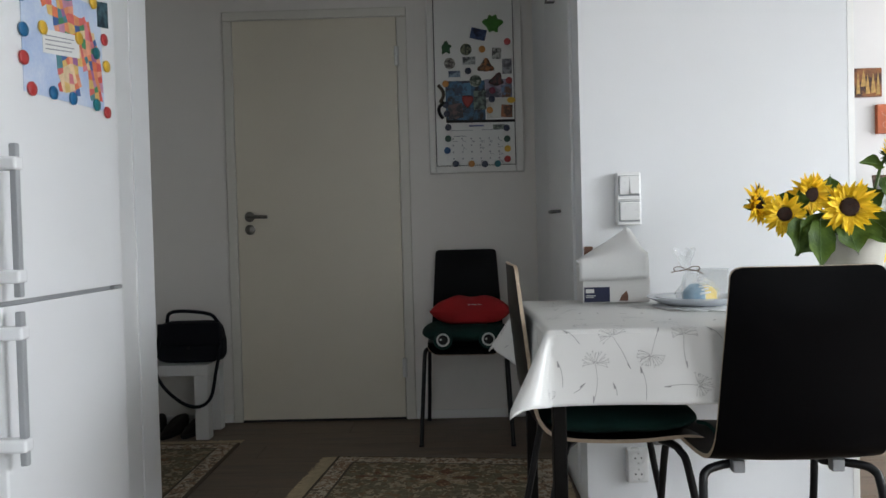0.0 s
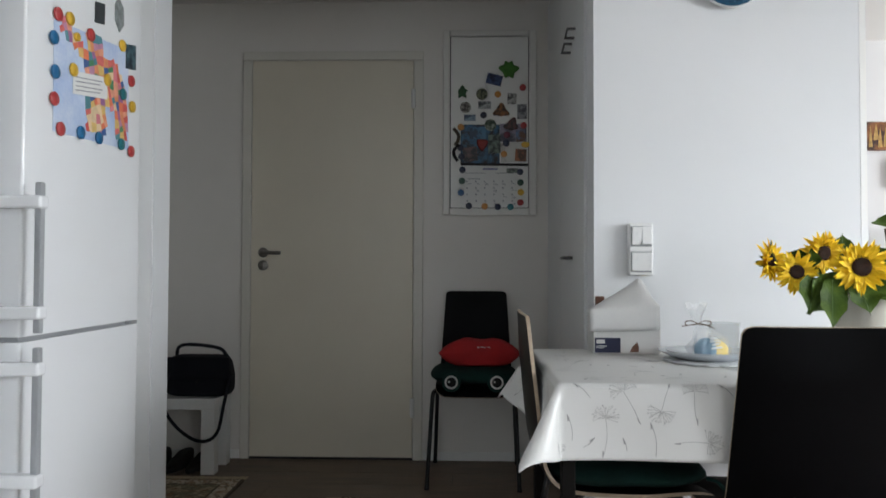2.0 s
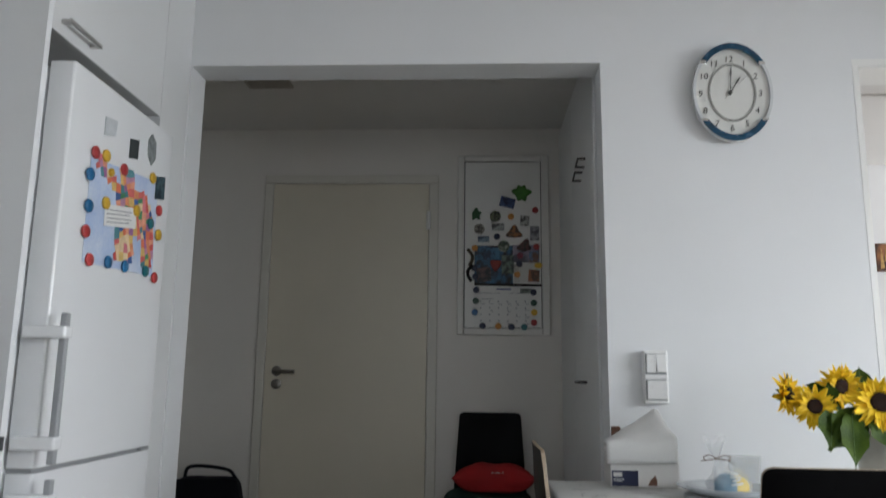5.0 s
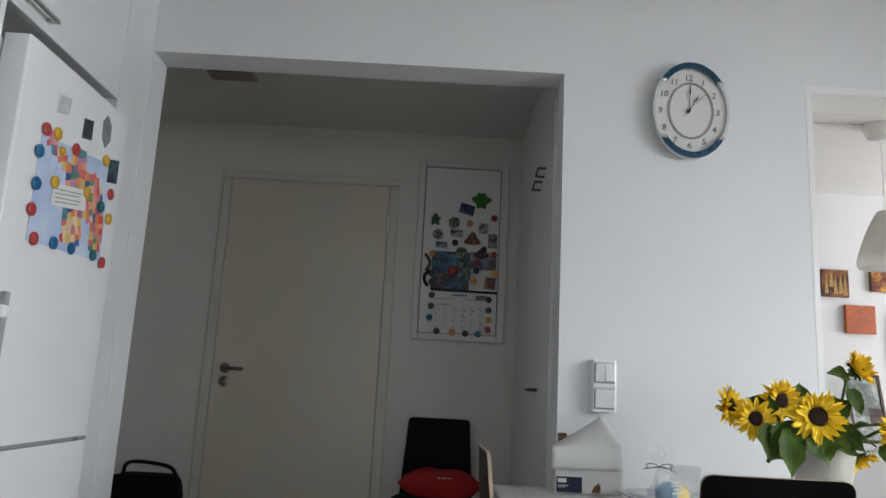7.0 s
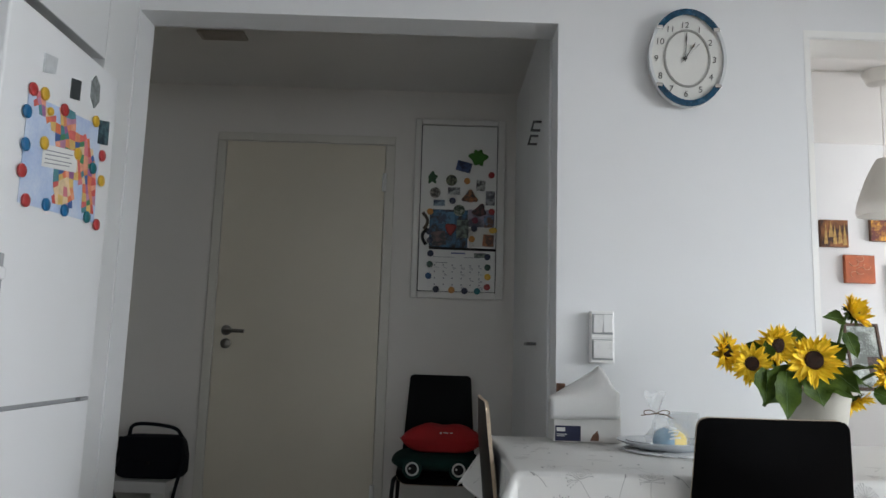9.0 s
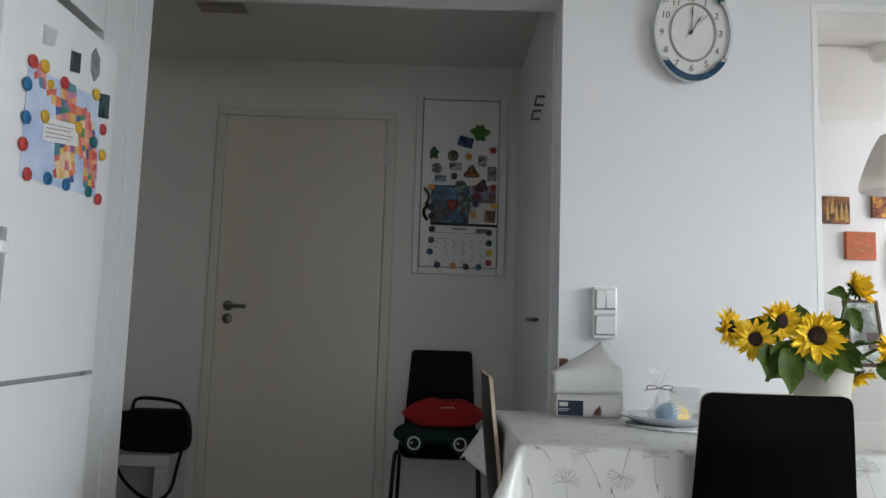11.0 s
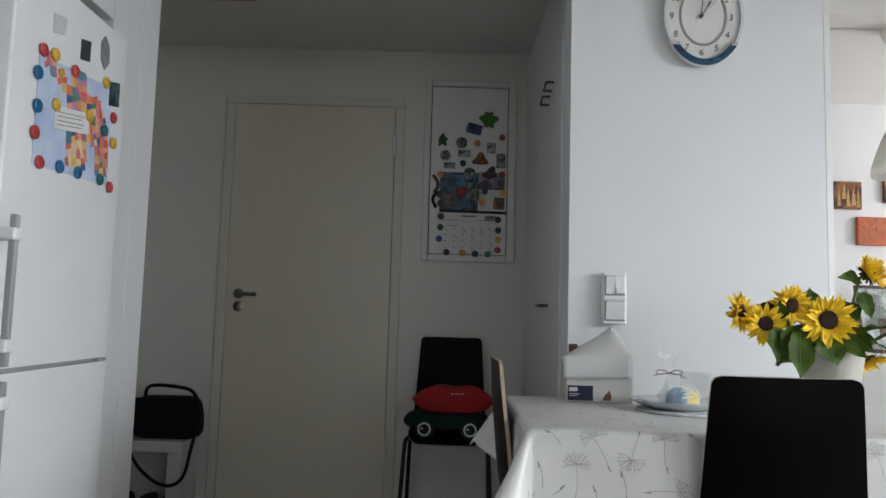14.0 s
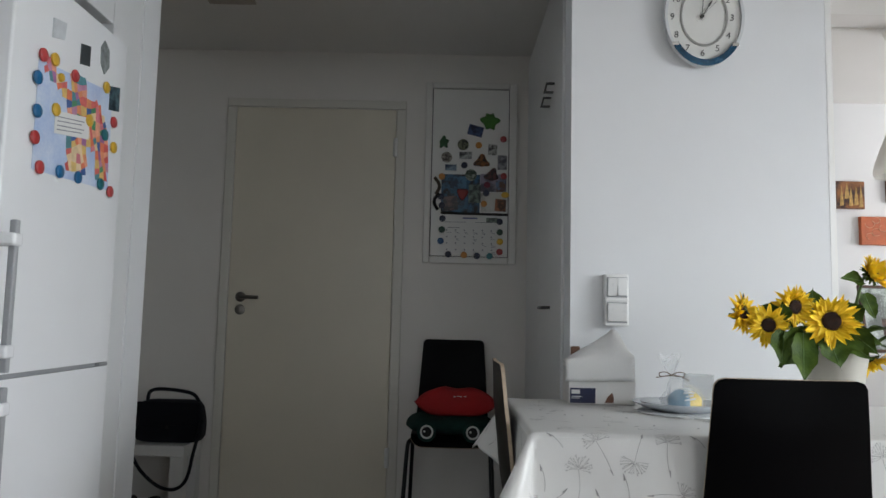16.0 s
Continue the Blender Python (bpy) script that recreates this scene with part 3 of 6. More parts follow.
# ---- print on the cloth: dandelion clocks and stems ----
def ribbon(bm, pts, w0, w1=None):
    """A thin printed stroke lying on the cloth, through (u, v) points."""
    w1 = w0 if w1 is None else w1
    prev = None
    n = len(pts)
    for i, (u, v) in enumerate(pts):
        a, b = pts[max(0, i - 1)], pts[min(n - 1, i + 1)]
        d = Vector((b[0] - a[0], b[1] - a[1]))
        d = d.normalized() if d.length else Vector((1, 0))
        w = (w0 + (w1 - w0) * i / max(1, n - 1)) / 2
        row = []
        for s in (-1, 1):
            q = (u - s * d.y * w, v + s * d.x * w)
            p = drape(*q)
            e = 0.002
            nor = (drape(q[0] + e, q[1]) - drape(q[0] - e, q[1])).cross(drape(q[0], q[1] + e) - drape(q[0], q[1] - e)).normalized()
            row.append(bm.verts.new(p + nor * 0.0007))
        if prev:
            bm.faces.new((prev[0], prev[1], row[1], row[0]))
        prev = row


def line(a, b, n=6, bend=0.0):
    (x0, y0), (x1, y1) = a, b
    out = []
    for i in range(n + 1):
        t = i / n
        k = bend * math.sin(math.pi * t)
        out.append((x0 + (x1 - x0) * t - k * (y1 - y0), y0 + (y1 - y0) * t + k * (x1 - x0)))
    return out


def dandelion(head, tail, size, rnd):
    bm = B()
    ribbon(bm, line(head, tail, 8, rnd.uniform(-0.12, 0.12)), 0.0009, 0.0011)
    k = Vector((tail[0] - head[0], tail[1] - head[1])).normalized()
    ribbon(bm, [(tail[0] - k.x * 0.014, tail[1] - k.y * 0.014), (tail[0] - k.x * 0.006, tail[1] - k.y * 0.006), tail], 0.0035, 0.0012)
    back = math.atan2(-k.y, -k.x)
    for i in range(17):
        a = back + (i / 16 - 0.5) * 3.6 + rnd.uniform(-0.06, 0.06)
        r = size * rnd.uniform(0.8, 1.08)
        tip = (head[0] + r * math.cos(a), head[1] + r * math.sin(a) * 0.92)
        ribbon(bm, line((head[0] + 0.1 * r * math.cos(a), head[1] + 0.1 * r * math.sin(a)), tip, 3, rnd.uniform(-0.1, 0.1)), 0.0006, 0.0007)
        for da in (-0.5, 0.0, 0.5):
            ribbon(bm, [tip, (tip[0] + 0.16 * size * math.cos(a + da), tip[1] + 0.16 * size * math.sin(a + da))], 0.0007, 0.0004)
    return bm


rnd = random.Random(5)
fronts = [((0.128, -0.020), (0.165, -0.090), 0.026), ((0.092, -0.078), (0.086, -0.160), 0.026), ((0.208, -0.062), (0.228, 0.0), 0.025), ((0.277, -0.020), (0.281, -0.090), 0.026), ((0.303, -0.125), (0.232, -0.128), 0.025), ((-0.012, -0.135), (-0.004, -0.070), 0.018), ((0.43, -0.05), (0.47, -0.12), 0.026), ((0.52, -0.03), (0.50, -0.11), 0.026), ((0.62, -0.11), (0.60, -0.03), 0.026), ((0.72, -0.04), (0.74, -0.12), 0.026), ((0.83, -0.10), (0.90, -0.11), 0.025), ((0.95, -0.03), (0.97, -0.1), 0.026)]
for h, t, s in fronts:
    part("dandelion_print", dandelion(h, t, s, rnd), M_PRINT, cloth, "grey printed dandelion clock")
for a, b in (((0.025, -0.004), (0.060, -0.036)), ((0.185, -0.085), (0.195, -0.155)), ((0.128, -0.118), (0.136, -0.145)), ((0.07, -0.118), (0.045, -0.138)), ((0.325, -0.004), (0.355, -0.03)), ((0.012, -0.07), (0.022, -0.125)), ((0.66, -0.12), (0.665, -0.04)), ((0.79, -0.02), (0.78, -0.09)), ((1.03, -0.05), (1.06, -0.13))):
    bm = B()
    ribbon(bm, line(a, b, 6, 0.08), 0.0012)
    k = Vector((b[0] - a[0], b[1] - a[1])).normalized() * 0.014
    ribbon(bm, [a, (a[0] + k.x * 0.6, a[1] + k.y * 0.6), (a[0] + k.x, a[1] + k.y)], 0.0014, 0.0038)
    part("stem_print", bm, M_PRINT, cloth)
for i in range(26):
    u, v = 0.06 + 0.19 * (i % 6) + rnd.uniform(-0.05, 0.05), 0.07 + 0.145 * (i // 6) + rnd.uniform(-0.04, 0.04)
    a = rnd.uniform(0, math.tau)
    part("dandelion_print", dandelion((u, v), (u + 0.07 * math.cos(a), v + 0.07 * math.sin(a)), 0.026, rnd), M_PRINT, cloth, "grey printed dandelion clock")
for u0 in (-0.05, -0.10):
    for v in (0.12, 0.30, 0.52, 0.66):
        part("dandelion_print", dandelion((u0, v), (u0 - 0.04, v + 0.05), 0.022, rnd), M_PRINT, cloth, "grey printed dandelion clock")

for i in range(44):
    u, v = rnd.uniform(0.02, 1.15), rnd.uniform(0.02, 0.62)
    a = rnd.uniform(-0.9, 0.9) + math.pi / 2
    bm = B()
    ribbon(bm, [(u, v), (u + 0.010 * math.cos(a), v + 0.010 * math.sin(a)), (u + 0.020 * math.cos(a), v + 0.020 * math.sin(a))], 0.006, 0.003)
    part("seed_print", bm, M_PRINT, cloth)

# ---- seat cushions ----
CT = 0.452
cu = thing("seat_cushion", (0.47, 2.03, CT), "dark green stuffed cushion tied on the chair seat", "cushion")
part("pad", puff(B(), 0.475, 2.03, 0.482, 0.195, 0.175, 0.034), M_GREEN, cu, smooth=True)
for y in (1.87, 2.19):
    bm = tube(B(), curve([(0.648, y + (0.012 if y < 2 else -0.012), 0.482), (0.672, y, 0.477), (0.690, y - 0.004, 0.452), (0.700, y, 0.425)], 4), 0.005, 6)
    part("tie", bm, M_GREEN, cu, smooth=True)
M_EYE = mat("white_felt", (0.62, 0.64, 0.62), 0.9, 0.05, 60, 0.3, 500)
M_PUPIL = mat("black_felt", (0.008, 0.008, 0.009), 0.9, 0.1, 60)
fc = thing("animal_seat_cushion", (0.115, 3.56, CT), "dark green seat cushion with two felt eyes", "cushion")
part("pad", puff(B(), 0.118, 3.555, 0.492, 0.200, 0.19, 0.042), M_GREEN, fc, smooth=True)
for x in (0.016, 0.217):
    base_m = pose(x, 3.368, 0.474, 80)
    eye = part("eye_patch", lathe(B(), [(0.041, 0), (0.043, 0.005), (0.040, 0.010)], seg=28, m=base_m), M_GREEN, fc, smooth=True)
    part("eye_ring", lathe(B(), [(0.0285, 0.010), (0.0295, 0.013), (0.0275, 0.0145)], seg=28, m=base_m), M_EYE, eye, "white felt ring")
    part("pupil", lathe(B(), [(0.0215, 0.0146), (0.021, 0.018), (0.017, 0.0195)], seg=24, m=base_m), M_PUPIL, eye, "black felt disc")
    # pale dot models a highlight on the pupil
    part("glint", lathe(B(), [(0.005, 0.0196), (0.004, 0.021)], seg=10, m=base_m @ pose(-0.010, 0.002, 0)), M_EYE, eye)


def lip_pillow():
    """A stuffed pillow in the shape of a pair of lips, lying on the seat."""
    out = []
    for i in range(48):
        a = math.tau * i / 48
        x = 0.195 * math.cos(a)
        up_ = 0.064 * (1 - abs(x / 0.195) ** 4.5) + 0.014 * (math.exp(-((x + 0.055) / 0.045) ** 2) + 0.8 * math.exp(-((x - 0.07) / 0.05) ** 2)) - 0.006
        dn = 0.062 * (1 - abs(x / 0.195) ** 4.5)
        out.append((x, max(0.001, up_) if math.sin(a) >= 0 else -max(0.001, dn)))
    bm = B()
    rows = []
    for k in range(9):
        t = -1 + 2 * k / 8
        s = math.sqrt(max(0, 1 - t * t)) ** 0.55
        rows.append([bm.verts.new((0.144 + 0.98 * x * (0.25 + 0.75 * s), 3.49 + 0.055 * t, 0.591 + z * s)) for x, z in out])
    for a, b in zip(rows, rows[1:]):
        for i in range(48):
            bm.faces.new((a[i], a[(i + 1) % 48], b[(i + 1) % 48], b[i]))
    bmesh.ops.remove_doubles(bm, verts=bm.verts[:], dist=1e-5)
    return bm


lp = thing("lip_shaped_pillow", (0.130, 3.49, 0.52), "red stuffed pillow shaped like lips on the chair", "pillow")
part("pad", lip_pillow(), M_RED, lp, smooth=True)
bm = B()
for i, w in enumerate((0.008, 0.014, 0.006, 0.012)):
    slab(bm, 0.132 + i * 0.015, 0.132 + i * 0.015 + w, 3.425, 3.4275, 0.621 + 0.002 * (i % 2), 0.626)
part("stitched_bars", bm, M_EYE, lp, "small pale stitched bars")

# ---- napkin pack ----
M_CARD = mat("packaging_white", (0.72, 0.71, 0.69), 0.55, 0.03, 12)
M_BLUE = mat("label_blue", (0.006, 0.012, 0.055), 0.45, 0.08, 20)
M_BROWN = mat("brown_print", (0.22, 0.10, 0.06), 0.6, 0.2, 60)
BX0, BX1, BY0, BY1, BZ = 0.440, 0.628, 2.205, 2.312, 0.740
bx = thing("napkin_pack", (0.53, 2.26, BZ), "opened white carton of paper napkins with a blue label", "napkin box")
bm = B()
slab(bm, BX0, BX1, BY0, BY0 + 0.002, BZ, BZ + 0.068)
slab(bm, BX0, BX1, BY1 - 0.002, BY1, BZ, BZ + 0.11)
slab(bm, BX0, BX0 + 0.002, BY0 + 0.002, BY1 - 0.002, BZ, BZ + 0.10)
slab(bm, BX1 - 0.002, BX1, BY0 + 0.002, BY1 - 0.002, BZ, BZ + 0.10)
slab(bm, BX0 + 0.002, BX1 - 0.002, BY0 + 0.002, BY1 - 0.002, BZ, BZ + 0.002)
part("carton", bm, M_CARD, bx)
for i in range(7):
    z = BZ + 0.004 + i * 0.0165
    part("folded_napkin", box(BX0 + 0.005, BX1 - 0.006 - 0.002 * (i % 2), BY0 + 0.004 + 0.001 * (i % 3), BY1 - 0.005, z, z + 0.0155, bevel=0.004), M_PAPER, bx)
lab = part("label", box(BX0 + 0.003, BX0 + 0.075, BY0 - 0.0008, BY0 - 0.0001, BZ + 0.002, BZ + 0.044), M_BLUE, bx, "navy blue label")
bm = B()
slab(bm, BX0 + 0.007, BX0 + 0.031, BY0 - 0.0014, BY0 - 0.0009, BZ + 0.028, BZ + 0.039)
slab(bm, BX0 + 0.007, BX0 + 0.036, BY0 - 0.0014, BY0 - 0.0009, BZ + 0.0195, BZ + 0.0215)
slab(bm, BX0 + 0.007, BX0 + 0.030, BY0 - 0.0014, BY0 - 0.0009, BZ + 0.015, BZ + 0.0165)
part("label_bars", bm, M_CARD, lab, "pale bars on the label")
part("printed_figure", plate_shape(B(), [(0.541, BZ + 0.004), (0.566, BZ + 0.004), (0.567, BZ + 0.018), (0.562, BZ + 0.033), (0.556, BZ + 0.026), (0.549, BZ + 0.02)], BY0 - 0.0008, BY0 - 0.0001), M_BROWN, bx, "small brown print")
# the loose top napkin: a front fold and a raised, leaning corner
bm = B()
n = 16
rows = []
for j in range(15):
    v = j / 14
    row = []
    for i in range(n + 1):
        u = i / n
        x = BX0 - 0.012 + (BX1 - BX0 + 0.008) * u
        rim_z = BZ + 0.123 + 0.014 * u + 0.003 * math.sin(u * 7)
        if v <= 0.4:
            t = v / 0.4
            z, y = BZ + 0.062 + 0.004 * u + (rim_z - BZ - 0.062 - 0.004 * u) * t, BY0 - 0.007 - 0.004 * math.sin(math.pi * t) - 0.003 * math.sin(u * 4)
        else:
            t = (v - 0.4) / 0.6
            peak = max(0.0, 1 - abs(u - 0.78) / (0.78 if u < 0.78 else 0.24))
            z, y = rim_z + 0.086 * t * peak ** (1.25 if u < 0.78 else 0.9) - 0.004 * t * (1 - peak), BY0 - 0.007 + 0.060 * t - 0.012 * math.sin(math.pi * t) * peak
        row.append(bm.verts.new((x, y, z)))
    rows.append(row)
for a, b in zip(rows, rows[1:]):
    for i in range(n):
        bm.faces.new((a[i], a[i + 1], b[i + 1], b[i]))
nap = part("raised_napkin", bm, M_PAPER, bx, "loose white napkin with a raised corner", True)
sol = nap.modifiers.new("thickness", "SOLIDIFY")
sol.thickness = 0.001
# reddish-brown card showing behind the napkins, built as a small block
part("brown_card", box(BX0 + 0.020, BX0 + 0.045, BY1 - 0.03, BY1 - 0.012, BZ + 0.10, BZ + 0.158, bevel=0.003), M_BROWN, bx, "small reddish-brown card")

# ---- plates, wrapped egg, glass ----
M_PORC = mat("pale_grey_porcelain", (0.60, 0.64, 0.68), 0.22, 0.03, 8, coat=0.3)
M_LACE = mat("white_lace", (0.76, 0.77, 0.78), 0.85, 0.08, 60, 0.5, 300)
CX, CY, CZ = 0.712, 2.075, 0.7395
bm = B()
n = 72
c0 = [bm.verts.new((CX + 0.01 + (0.118 + 0.006 * abs(math.sin(i * math.tau * 9 / n))) * math.cos(i * math.tau / n), CY - 0.02 + (0.118 + 0.006 * abs(math.sin(i * math.tau * 9 / n))) * math.sin(i * math.tau / n), CZ)) for i in range(n)]
c1 = [bm.verts.new((v.co.x, v.co.y, CZ + 0.003)) for v in c0]
bm.faces.new(c0[::-1])
bm.faces.new(c1)
for i in range(n):
    bm.faces.new((c0[i], c0[(i + 1) % n], c1[(i + 1) % n], c1[i]))
single("doily", bm, M_LACE, "white lace doily under the plate", "doily")
pz = CZ + 0.0032
single("plate", lathe(B(), [(0.06, 0.0), (0.075, 0.0), (0.09, 0.006), (0.122, 0.019), (0.124, 0.022), (0.120, 0.0225), (0.088, 0.011), (0.072, 0.006), (0.01, 0.005)], (CX, CY, pz), 56), M_PORC, "pale blue-grey porcelain plate", "plate", smooth=True, group="stacked plates")
single("plate", lathe(B(), [(0.05, 0.0), (0.062, 0.0), (0.08, 0.005), (0.106, 0.014), (0.108, 0.017), (0.104, 0.0175), (0.078, 0.010), (0.06, 0.006), (0.01, 0.005)], (CX + 0.004, CY - 0.004, pz + 0.0062), 56), M_PORC, "smaller pale porcelain plate on another plate", "plate", smooth=True, group="stacked plates")
M_ICB = mat("blue_icing", (0.16, 0.34, 0.48), 0.45, 0.08, 40, 0.2, 150)
M_ICY = mat("yellow_icing", (0.82, 0.58, 0.03), 0.45, 0.06, 40, 0.2, 150)
M_ICW = mat("white_icing", (0.78, 0.80, 0.80), 0.5, 0.03, 40)
M_TWINE = mat("brown_twine", (0.14, 0.085, 0.05), 0.9, 0.2, 200, 0.6, 400)
eg = thing("wrapped_egg_biscuit", (0.712, 2.03, pz + 0.0145), "blue and yellow iced egg wrapped in clear film", "egg")
EM = pose(0.713, 2.035, pz + 0.0150, 0, 0, 6)


def egg_half(lo, hi, k=1.0, h=0.030):
    bm = B()
    rows = []
    for j in range(10):
        x = lo + (hi - lo) * j / 9
        t = x / 0.044
        r = math.sqrt(max(0.0, 1 - t * t)) * (1 - 0.18 * t) * k
        rows.append([bm.verts.new(EM @ Vector((x * k, 0.030 * r * math.cos(a * math.pi / 12), 0.0145 + h * r * math.sin(a * math.pi / 12) - 0.0145 * (1 if a in (0, 12) else 0) * 1))) for a in range(13)])
    for a, b in zip(rows, rows[1:]):
        for i in range(12):
            bm.faces.new((a[i], a[i + 1], b[i + 1], b[i]))
        bm.faces.new((a[12], a[0], b[0], b[12]))
    bm.faces.new(rows[0])
    bm.faces.new(rows[-1][::-1])
    return bm


part("blue_end", egg_half(-0.043, 0.0), M_ICB, eg, "blue icing", True)
part("yellow_end", egg_half(0.0005, 0.043), M_ICY, eg, "yellow icing", True)


def egg_at(x, deg, k=1.04):
    t = x / 0.044
    r = math.sqrt(max(0.0, 1 - t * t)) * (1 - 0.18 * t) * k
    return EM @ Vector((x, 0.030 * r * math.cos(radians(deg)), 0.0145 + 0.030 * r * math.sin(radians(deg))))


for k in range(6):
    g = 172 - 17 * k
    x0, x1 = -0.014 + 0.004 * (k % 2), 0.010 + 0.006 * ((k + 1) % 2)
    part("icing_drip", tube(B(), [egg_at(x0 + (x1 - x0) * t / 4, g - 2 * t) for t in range(5)], 0.0026, 6), M_ICW, eg, "white icing stripe", True)
M_FILM = bpy.data.materials.new("clear_film")
M_FILM.use_nodes = True
ft = M_FILM.node_tree
fp = ft.nodes["Principled BSDF"]
fp.inputs["Base Color"].default_value = (0.9, 0.93, 0.95, 1)
fp.inputs["Roughness"].default_value, fp.inputs["Alpha"].default_value = 0.10, 0.22
bm = B()
rows = []
for r, z in ((0.050, 0.002), (0.051, 0.016), (0.042, 0.036), (0.024, 0.052), (0.010, 0.064), (0.006, 0.070), (0.012, 0.082), (0.018, 0.098), (0.023, 0.108)):
    row = []
    for i in range(28):
        a = i * math.tau / 28
        q = r * (1 + 0.34 * noise.noise(Vector((math.cos(a) * 2.5, math.sin(a) * 2.5, z * 50))) + (0.25 * math.sin(a * 5) if z > 0.075 else 0.06 * math.sin(a * 7)))
        row.append(bm.verts.new((0.710 + q * math.cos(a) - max(0.0, min(0.034, 0.9 * (z - 0.036))), 2.035 + 0.8 * q * math.sin(a), pz + 0.0148 + z * 1.16 + (0.012 * math.sin(a * 3) if z > 0.1 else 0))))
    rows.append(row)
for a, b in zip(rows, rows[1:]):
    for i in range(28):
        bm.faces.new((a[i], a[(i + 1) % 28], b[(i + 1) % 28], b[i]))
film_ob = part("film", bm, M_FILM, eg, "crinkled clear film")
kn = Vector((0.674, 2.022, pz + 0.0955))
for s in (-1, 1):
    loop = curve([kn, kn + Vector((s * 0.016, -0.006, 0.008)), kn + Vector((s * 0.032, -0.006, 0.006)), kn + Vector((s * 0.030, -0.004, -0.003)), kn + Vector((s * 0.012, -0.004, -0.002)), kn + Vector((s * 0.002, -0.006, 0))], 5)
    part("twine_loop", tube(B(), loop, 0.0013, 6), M_TWINE, eg, "brown twine bow", True)
    part("twine_end", tube(B(), curve([kn, kn + Vector((s * 0.02, -0.008, -0.002)), kn + Vector((s * 0.042, -0.008, -0.012 if s > 0 else -0.006))], 5), 0.0013, 6), M_TWINE, eg, smooth=True)
M_DISH = bpy.data.materials.new("thick_clear_glass")
M_DISH.use_nodes = True
dp = M_DISH.node_tree.nodes["Principled BSDF"]
dp.inputs["Base Color"].default_value = (0.88, 0.92, 0.94, 1)
dp.inputs["Roughness"].default_value, dp.inputs["Alpha"].default_value = 0.06, 0.26
gl = single("glass_dish", lathe(B(), [(0.02, 0.0), (0.030, 0.0), (0.040, 0.02), (0.043, 0.080), (0.0445, 0.090), (0.0405, 0.0895), (0.0375, 0.022), (0.028, 0.006), (0.005, 0.0055)], (0.800, 2.19, CZ), 40), M_DISH, "small clear glass dish on the table", "glass dish", smooth=True)
gl.visible_shadow = False

# ---- wall switch and socket ----
M_SWITCH = mat("switch_white", (0.78, 0.78, 0.77), 0.3, 0.015, 20)
sw = thing("light_switch", (0.632, PW, 1.04), "white surface-mounted double light switch", "switch")
part("frame", box(0.594, 0.671, PW - 0.032, PW, 0.959, 1.125, bevel=0.005), M_SWITCH, sw)
# grey plates paint the shade in the seams round the rockers
for z0, z1 in ((1.046, 1.119), (0.965, 1.038)):
    part("shadow_gap", box(0.600, 0.665, PW - 0.0328, PW - 0.0322, z0 + 0.004, z1 - 0.004), M_GREYPL, sw)
for x0, x1, z0, z1, lean in ((0.602, 0.6318, 1.0555, 1.1125, 7), (0.6333, 0.663, 1.0555, 1.1125, -7), (0.602, 0.663, 0.9745, 1.0315, 6)):
    part("rocker", box(-(x1 - x0) / 2, (x1 - x0) / 2, -0.009, -0.001, -(z1 - z0) / 2, (z1 - z0) / 2, bevel=0.0015, m=pose((x0 + x1) / 2, PW - 0.0345, (z0 + z1) / 2, lean)), M_SWITCH, sw)
for z in (1.0405, 0.9595 + 0.0028):
    part("ridge", box(0.595, 0.670, PW - 0.037, PW - 0.0325, z - 0.0022, z + 0.0022, bevel=0.001), M_SWITCH, sw)
so = thing("wall_socket", (0.64, PW, 0.175), "white double wall socket near the floor", "socket")
part("box", box(0.611, 0.679, PW - 0.03, PW, 0.138, 0.247, bevel=0.006), M_SWITCH, so)
for z in (0.167, 0.218):
    rm = pose(0.645, PW - 0.0302, z, 90)
    rim_ = part("outlet", lathe(B(), [(0.0225, 0), (0.0225, 0.003), (0.019, 0.003), (0.0185, 0.0006)], seg=28, m=rm), M_SWITCH, so, smooth=True)
    # recess and pin holes are flat discs, their shade put into the colour
    part("recess", lathe(B(), [(0.0180, 0.0002), (0.0180, 0.0005)], seg=28, m=rm), mat("socket_recess", (0.45, 0.45, 0.45), 0.4), rim_)
    for dx in (-0.0095, 0.0095):
        part("pin_hole", lathe(B(), [(0.0028, 0.0006), (0.0028, 0.001)], seg=10, m=rm @ pose(dx, 0, 0)), M_GAP, rim_)
    for dz in (-0.0155, 0.0155):
        part("earth_clip", box(0.6425, 0.6475, PW - 0.0335, PW - 0.031, z + dz - 0.0025, z + dz + 0.0025), M_STEEL, rim_)

# ---- low white bench with a bag, shoes under it ----
M_SHOE = mat("dark_shoe_leather", (0.012, 0.010, 0.009), 0.55, 0.2, 20, 0.2, 200, spec=0.25)
st = thing("side_table", (-1.30, 3.68, 0), "low white square side table in the hall", "side table")
part("top", box(-1.56, -1.105, 3.555, 3.80, 0.305, 0.355, bevel=0.003), M_LACK, st)
for x in (-1.555, -1.171):
    for y in (3.557, 3.735):
        part("leg", box(x, x + 0.064, y, y + 0.062, 0, 0.3045, bevel=0.002), M_LACK, st)
hb = thing("handbag", (-1.19, 3.68, 0.367), "black fabric handbag with a looped strap", "bag")
bm = B()
pts = []
for i in range(40):
    a = math.tau * i / 40
    k = (abs(math.cos(a)) ** 7 + abs(math.sin(a)) ** 7) ** (-1 / 7)
    pts.append((0.162 * k * math.cos(a), 0.0995 * k * math.sin(a)))
rows = []
